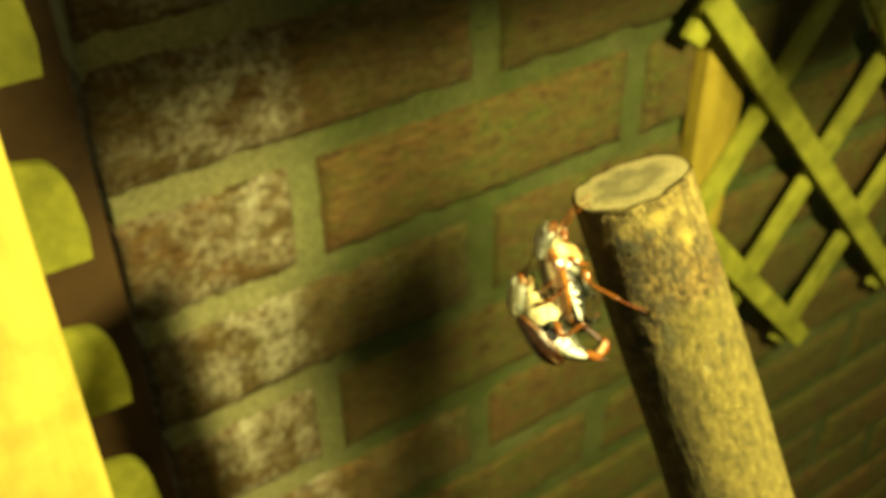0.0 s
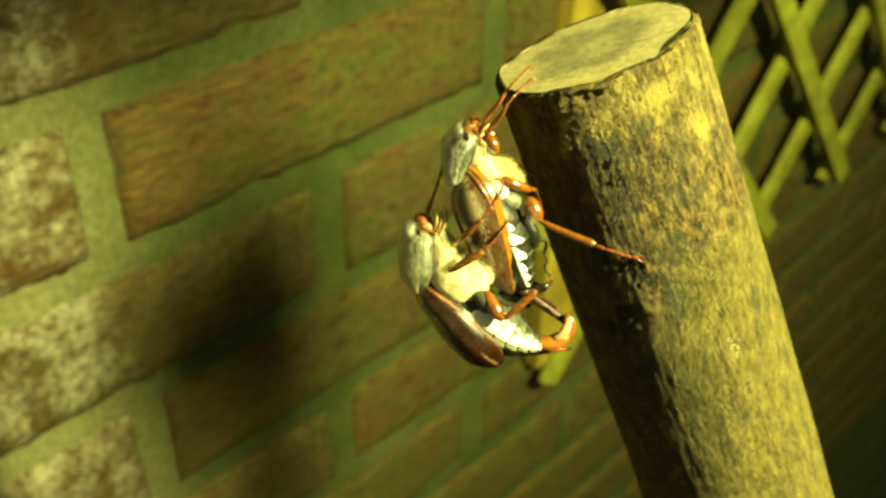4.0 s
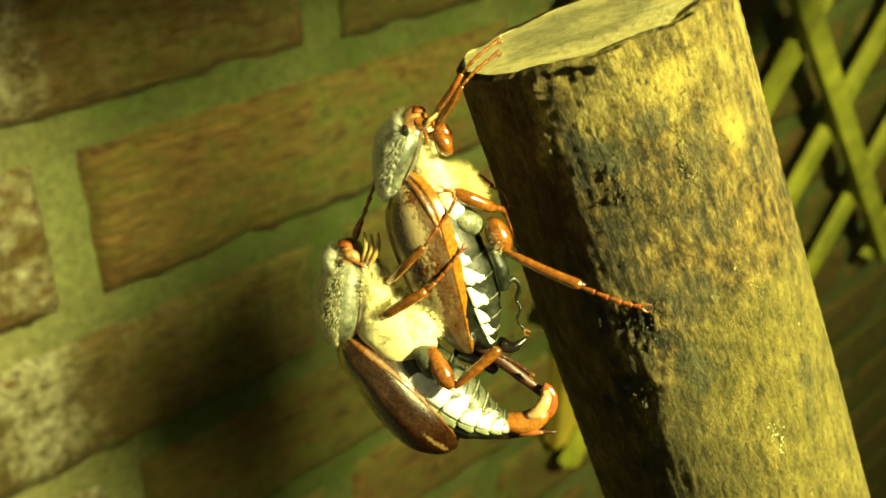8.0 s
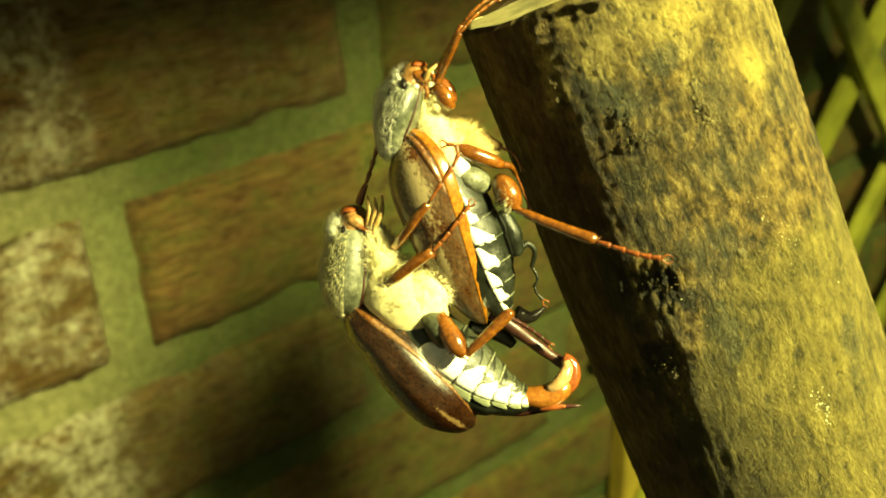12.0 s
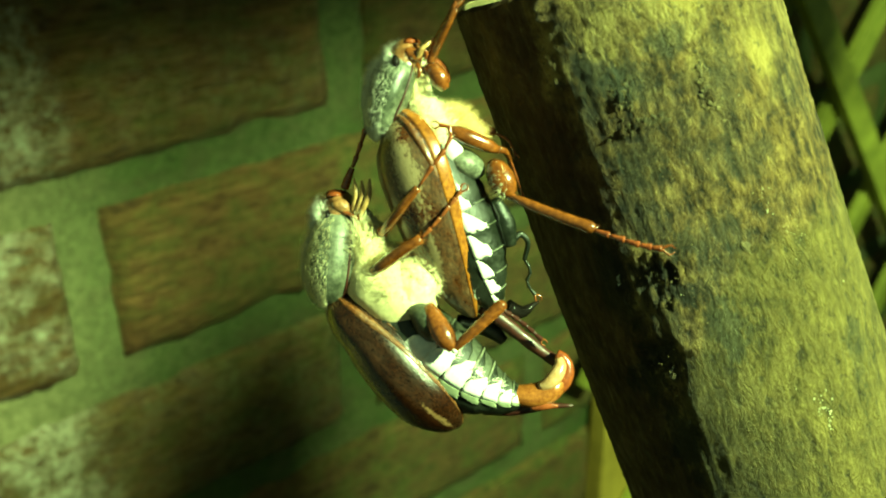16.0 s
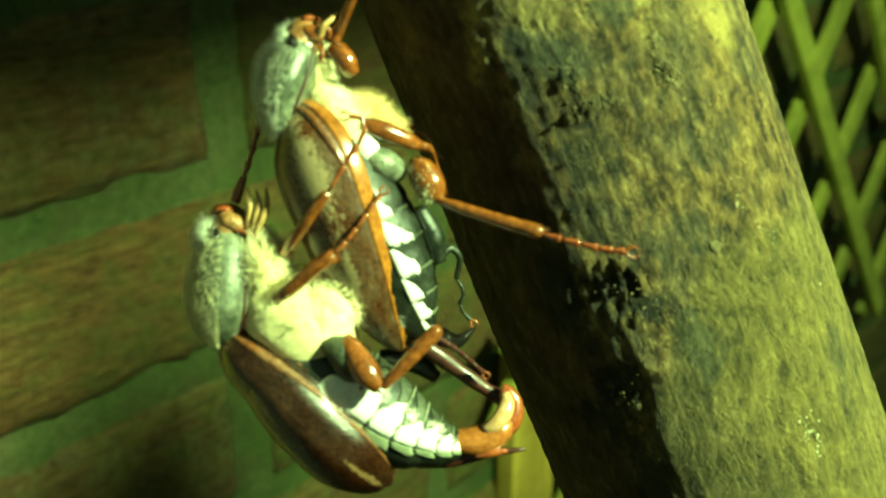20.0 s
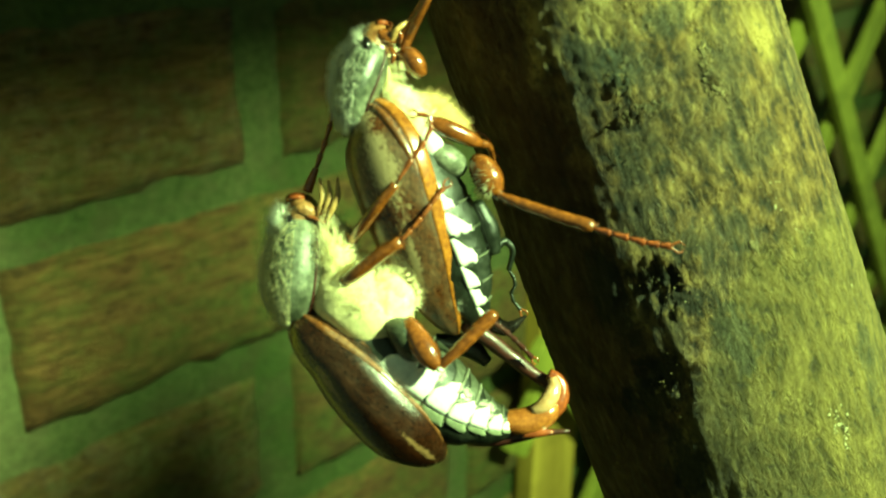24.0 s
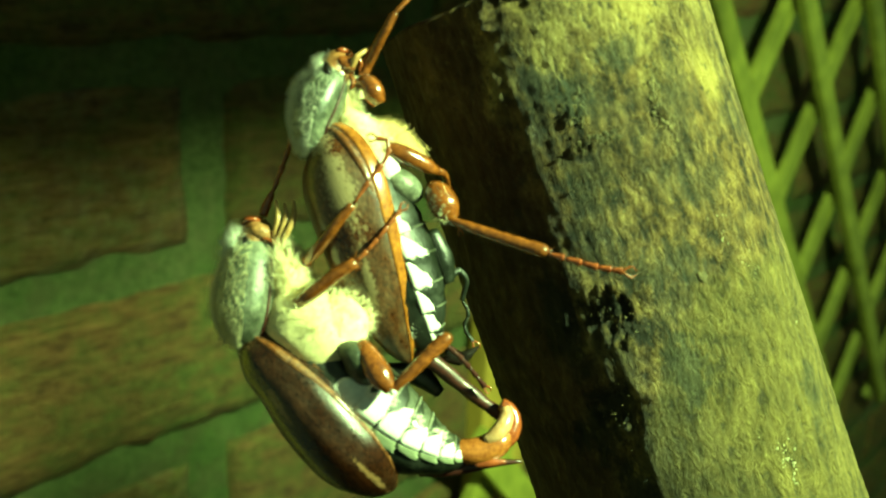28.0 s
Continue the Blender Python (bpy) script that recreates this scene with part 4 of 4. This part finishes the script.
    part("clypeus", hull([(416, 386, 6, 6, 26), (426, 378, 6, 9, 40), (446, 376, 6, 8, 40), (458, 380, 6, 4, 20)], 10, 14, rib=0.08), TIP, head, "red-brown face shield")
    for k in range(3):
        part("antenna_blade", tube([(472 + k * 6, 424, 44 + k * 4, 3), (474 + k * 10, 400, 54 + k * 5, 6), (478 + k * 14, 370, 56 + k * 4, 6), (472 + k * 17, 338 + k % 2 * 5, 50, 2)], 12, 7), STRAW, head, "curved straw-coloured antenna blade")
    part("antenna_stem", tube([(448, 408, 56, 4), (464, 414, 58, 4), (484, 424, 58, 4)], 8, 7), TARSUS, head)
    part("fur", fur([(430, 424, 0, 30, 34, 52), (408, 428, 10, 20, 32, 52)], 420, 22, (-0.3, 0.6, 0.0), 24, (-0.9, 0.0, 0.1)), FUR_WHITE, head)
    # front legs reach up to the other beetle's collar
    leg = limb(b, "front_leg", [(452, 366, 10, 9), (458, 348, 6, 9), (468, 322, 2, 6)], TARSUS, "dark thin foreleg")
    foot(leg, [(468, 322, 2, 6), (482, 280, -2, 5.5), (496, 232, -6, 5), (504, 196, -12, 4)], TARSUS)
    leg = limb(b, "front_leg", [(534, 452, 56, 11), (552, 428, 84, 11), (584, 380, 112, 10), (612, 344, 122, 8)], LEG, "orange foreleg laid over the other beetle")
    spines(leg, (540, 440, 70), (600, 360, 116), 14, 13, 6)
    foot(leg, [(612, 344, 122, 5), (646, 290, 120, 4.6), (674, 250, 112, 4.2), (676, 218, 104, 4), (656, 214, 100, 4)], TARSUS)
    # middle legs
    leg = limb(b, "middle_leg", [(518, 532, 84, 9), (540, 516, 100, 13), (580, 482, 116, 13), (622, 452, 126, 10)], LEG, "bristly orange middle leg")
    spines(leg, (526, 526, 92), (622, 452, 126), 34, 20, 7)
    foot(leg, [(622, 452, 126, 5), (654, 416, 122, 4.6), (684, 376, 112, 4.2), (702, 352, 104, 4)], TARSUS)
    # hind legs
    leg = limb(b, "hind_leg", [(640, 602, 84, 13), (654, 626, 98, 20), (678, 664, 110, 23), (700, 690, 116, 12)], LEG, "stout orange thigh")
    part("knee", blob(702, 692, 120, 7, 7, 7), WHITE, leg, "pale shiny knee")
    part("shin", tube([(700, 692, 118, 7), (730, 660, 122, 11), (770, 618, 120, 13), (798, 590, 116, 13), (806, 582, 114, 6)], 48, 12, 0.08, 0.012), LEG, leg, "glossy orange shin")
    foot(leg, [(800, 600, 100, 5.5), (826, 618, 70, 5), (852, 640, 30, 4.6), (880, 668, -10, 4)], DARK_RED)
    # far hind leg, blackened to stand in for shade
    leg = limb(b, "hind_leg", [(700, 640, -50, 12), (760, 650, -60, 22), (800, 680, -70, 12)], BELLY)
    # tail curls up to the female
    part("tail_amber", hull([(826, 790, 2, 20, 28), (858, 792, 2, 25, 30), (888, 786, 0, 27, 28), (912, 770, -4, 25, 26), (924, 754, -8, 14, 16)], 16, 18), TIP_AMBER, b, "amber last segment")
    part("tail_cream", tube([(884, 772, 14, 10), (904, 760, 14, 15), (918, 742, 8, 16), (924, 722, 0, 13), (920, 708, -6, 9)], 16, 12, 0.05), TIP_PALE, b, "cream translucent side of the tail")
    part("tail_curl", tube([(908, 778, -10, 20), (930, 756, -14, 20), (938, 732, -18, 16), (930, 710, -20, 13), (914, 700, -20, 12)], 18, 14, 0.04), TIP, b, "red-brown curled tail tip")
    part("pygidium", tube([(764, 828, -10, 12), (820, 826, -8, 13), (862, 818, -4, 12), (900, 812, 0, 8), (956, 807, 4, 3)], 16, 10), DARK_RED, b, "dark tail spike")
    part("tail_spot", tube([(866, 816, 14, 7), (896, 812, 14, 8), (924, 809, 12, 4)], 10, 8), TIP, b)
    return b


female()
male()


# ---- an unseen second stake with boards, added to shade the wall ----
wall_blocker = thing("unseen_blocker", "unseen added stake with boards that block the torch from the wall", "stake", Matrix.Translation((0.077, -0.37, 0.272)))
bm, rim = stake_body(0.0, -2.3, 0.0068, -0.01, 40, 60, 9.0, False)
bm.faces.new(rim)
part("shaft", bm, STAKE, wall_blocker)
# boards placed to keep the torch off the upper wall
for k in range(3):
    part("blocker_board", box((-0.046, 0.006 + 0.0004 * k, 0.0185 + 0.0285 * k), (0.094, 0.010 + 0.0004 * k, 0.0467 + 0.0285 * k), 0.0008), POST, wall_blocker, smooth=False)
# plate sized and placed for the dark blob on the wall
part("blocker_plate", box((-0.017, 0.0078, -0.031), (0.011, 0.0092, -0.008), 0.0006), POST, wall_blocker, "small added plate that throws a dark blob on the wall", smooth=False)
# thin strip that only joins the added boards to the shaft
part("batten", box((-0.0022, 0.0052, -0.06), (0.0022, 0.0060, 0.103), 0.0003), POST, wall_blocker, smooth=False)
# lower board, added to shade the trellis top
part("blocker_board", box((0.058, 0.0052, -0.0075), (0.094, 0.0092, 0.0183), 0.0008), POST, wall_blocker, smooth=False)



# ---- behind the trellis and at the wall's left end ----
part("upright", box((0.246, -0.011, -0.2), (0.280, 0.0, 0.055), 0.0015), POST, trellis, "yellow wooden upright", smooth=False)

left_post = thing("wooden_post", "pale yellow painted timber post beside the wall's end", "post")
part("post", box((-0.190, -0.075, -2.0), (-0.1135, -0.030, 0.6), 0.003), POST_PALE, left_post, smooth=False)
batten = thing("edging_tabs", "rounded green tabs before a strip painted dark for the shaded gap at the wall's end", "batten")
# dark brown strip stands in for the shaded gap beside the bricks
part("strip", box((-0.135, -0.008, -2.0), (-0.0785, 0.004, 0.5), 0.001), GAP_SHADE, batten, smooth=False)


def tab_mesh():
    """A flat tab with a square foot and a rounded shoulder."""
    bm = bmesh.new()
    outline = [(-0.026, 0.0), (0.0, 0.0), (0.001, 0.012), (0.0, 0.022)]
    outline += [(-0.010 + 0.010 * math.cos(t), 0.022 + 0.020 * math.sin(t)) for t in (math.pi / 2 * k / 8 for k in range(1, 9))] + [(-0.026, 0.046)]
    front = [bm.verts.new((x, -0.0340, z)) for x, z in outline]
    back = [bm.verts.new((x, -0.0300, z)) for x, z in outline]
    bm.faces.new(front)
    bm.faces.new(back[::-1])
    for i in range(len(outline)):
        k = (i + 1) % len(outline)
        bm.faces.new((front[k], front[i], back[i], back[k]))
    bmesh.ops.recalc_face_normals(bm, faces=bm.faces[:])
    return bm


for k in range(-6, 5):
    ob = part("tab", tab_mesh(), LATH, batten, "olive green rounded tab", smooth=False)
    ob.matrix_basis = pose(-0.0915, 0, 0.002 + 0.071 * k)


# ---- bricks ----
def brick_mesh(seed, mat):
    """A worn brick: its face uneven, its arrises chipped."""
    bm = bmesh.new()
    nx, nz = 36, 10
    lx, lz = (LENGTH - PERPEND) / 2, (COURSE - BED) / 2
    grid = []
    for j in range(nz + 1):
        row = []
        for i in range(nx + 1):
            x, z = lx * (2 * i / nx - 1), lz * (2 * j / nz - 1)
            edge = i in (0, nx) or j in (0, nz)
            n = noise.noise(Vector((x * 40 + seed * 7, z * 40, seed)))
            m = noise.noise(Vector((x * 90, z * 90 + seed * 3, seed + 5)))
            if edge:
                k = noise.noise(Vector((x * 260 + seed, z * 260, seed + 9)))
                x *= 1 - (0.016 * abs(m) + 0.008 * k) * (i in (0, nx))
                z *= 1 - (0.10 * abs(n) + 0.05 * k) * (j in (0, nz))
            near = i in (1, nx - 1) or j in (1, nz - 1)
            row.append(bm.verts.new((x, 0.0012 * n + 0.0008 * m + (0.0034 if edge else 0.0007 if near else 0), z)))
        grid.append(row)
    for j in range(nz):
        for i in range(nx):
            bm.faces.new((grid[j][i], grid[j][i + 1], grid[j + 1][i + 1], grid[j + 1][i]))
    loop = grid[0] + [r[-1] for r in grid[1:]] + grid[-1][-2::-1] + [r[0] for r in grid[-2:0:-1]]
    deep = [bm.verts.new((v.co.x, 0.03, v.co.z)) for v in loop]
    for i in range(len(loop)):
        k = (i + 1) % len(loop)
        bm.faces.new((loop[k], loop[i], deep[i], deep[k]))
    mesh = bpy.data.meshes.new("brick")
    bm.normal_update()
    bm.to_mesh(mesh)
    bm.free()
    mesh.materials.append(mat)
    mesh.shade_smooth()
    return mesh


plain_bricks = [brick_mesh(s, BRICK) for s in range(6)]
salted_bricks = [brick_mesh(s + 20, BRICK_SALT) for s in range(3)]
rng = random.Random(4)
for row in range(-13, 6):
    for col in range(-1, 9):
        lo = 0.009 + col * LENGTH + (LENGTH / 2 if row % 2 else 0) + PERPEND / 2
        hi = lo + LENGTH - PERPEND
        lo = max(lo, WALL_END + rng.uniform(-0.002, 0.002))
        if hi - lo < 0.02:
            continue
        ob = new("brick", rng.choice(salted_bricks if lo < 0.0 else plain_bricks))
        ob.parent = wall
        ob.matrix_basis = pose((lo + hi) / 2 + rng.uniform(-0.0015, 0.0015), rng.uniform(-0.001, 0.0008), (row + 0.5) * COURSE - 0.001 + rng.uniform(-0.001, 0.001),
                               rng.uniform(-0.4, 0.4), rng.uniform(-0.3, 0.3), rng.uniform(-0.3, 0.3)) @ Matrix.Diagonal(((hi - lo) / (LENGTH - PERPEND), 1, 1, 1))


# ---- crumbs of bark and lichen on the stake ----
CRUST = wood_material("lichen_crust", (0.045, 0.040, 0.018), (0.24, 0.20, 0.075), (700, 700, 700), 0.8)
LICHEN = wood_material("pale_lichen", (0.30, 0.29, 0.14), (0.62, 0.60, 0.36), (900, 900, 900), 0.85)


def crumbs(count, seed, beds, loose):
    """Small ragged lumps on the shaft, in beds of degrees, height, spread and size; loose: the share that lies scattered."""
    rng = random.Random(seed)
    bm = bmesh.new()
    for _ in range(count):
        if rng.random() < loose:
            z, a = rng.uniform(-0.04, 0.028), radians(rng.uniform(-14, 80))
            size = 0.00003 + 0.00009 * rng.random() ** 3
        else:
            turn, high, broad, tall, big = rng.choice(beds)
            z, a = high + rng.gauss(0, tall), radians(turn + rng.gauss(0, broad))
            size = big * rng.uniform(0.2, 0.75)
        r = 0.01373 - 0.0110 * z + 0.00004
        out = Vector((math.cos(a), math.sin(a), 0))
        c = out * r + Vector((0, 0, z))
        q = out.to_track_quat("Z", "Y").to_matrix()
        rings = []
        for level, wide in ((-0.3, 1.0), (0.18, 0.8)):
            rings.append([bm.verts.new(c + q @ Vector((math.cos(t) * size * wide * rng.uniform(0.6, 1.3), math.sin(t) * size * wide * rng.uniform(0.6, 1.5), size * level)))
                          for t in (2 * math.pi * i / 6 for i in range(6))])
        top = bm.verts.new(c + q @ Vector((rng.uniform(-0.3, 0.3) * size, rng.uniform(-0.3, 0.3) * size, size * rng.uniform(0.28, 0.55))))
        for i in range(6):
            k = (i + 1) % 6
            bm.faces.new((rings[0][i], rings[0][k], rings[1][k], rings[1][i]))
            bm.faces.new((rings[1][i], rings[1][k], top))
    return bm


CRUST_BEDS = [(-2, 0.0196, 2.5, 0.0006, 0.00030), (-1, 0.0171, 3.5, 0.0003, 0.00030), (5, 0.0170, 3, 0.0003, 0.00028), (26, 0.0173, 1.6, 0.0006, 0.00034), (25, 0.0190, 1.2, 0.0006, 0.00020),
              (-6, 0.0040, 9, 0.0016, 0.00011), (-14, -0.0046, 5, 0.0011, 0.00013), (10, 0.0150, 16, 0.0030, 0.00012), (20, 0.0215, 14, 0.0022, 0.00014), (-22, 0.0236, 3, 0.0012, 0.00022), (-19, 0.0280, 1.4, 0.0004, 0.00030), (20.6, 0.0047, 0.6, 0.0002, 0.00022)]
LICHEN_BEDS = [(29, -0.0120, 1.5, 0.0010, 0.00017), (33, 0.0080, 2, 0.0008, 0.00013), (40, 0.0040, 3, 0.0010, 0.00008)]
tagged(part("bark_crust", crumbs(760, 8, CRUST_BEDS, 0.22), CRUST, stake, "small ragged lumps of bark crust", smooth=False), kind="stuff")
tagged(part("lichen_specks", crumbs(150, 9, LICHEN_BEDS, 0.3), LICHEN, stake, "tiny pale specks of lichen", smooth=False), kind="stuff")
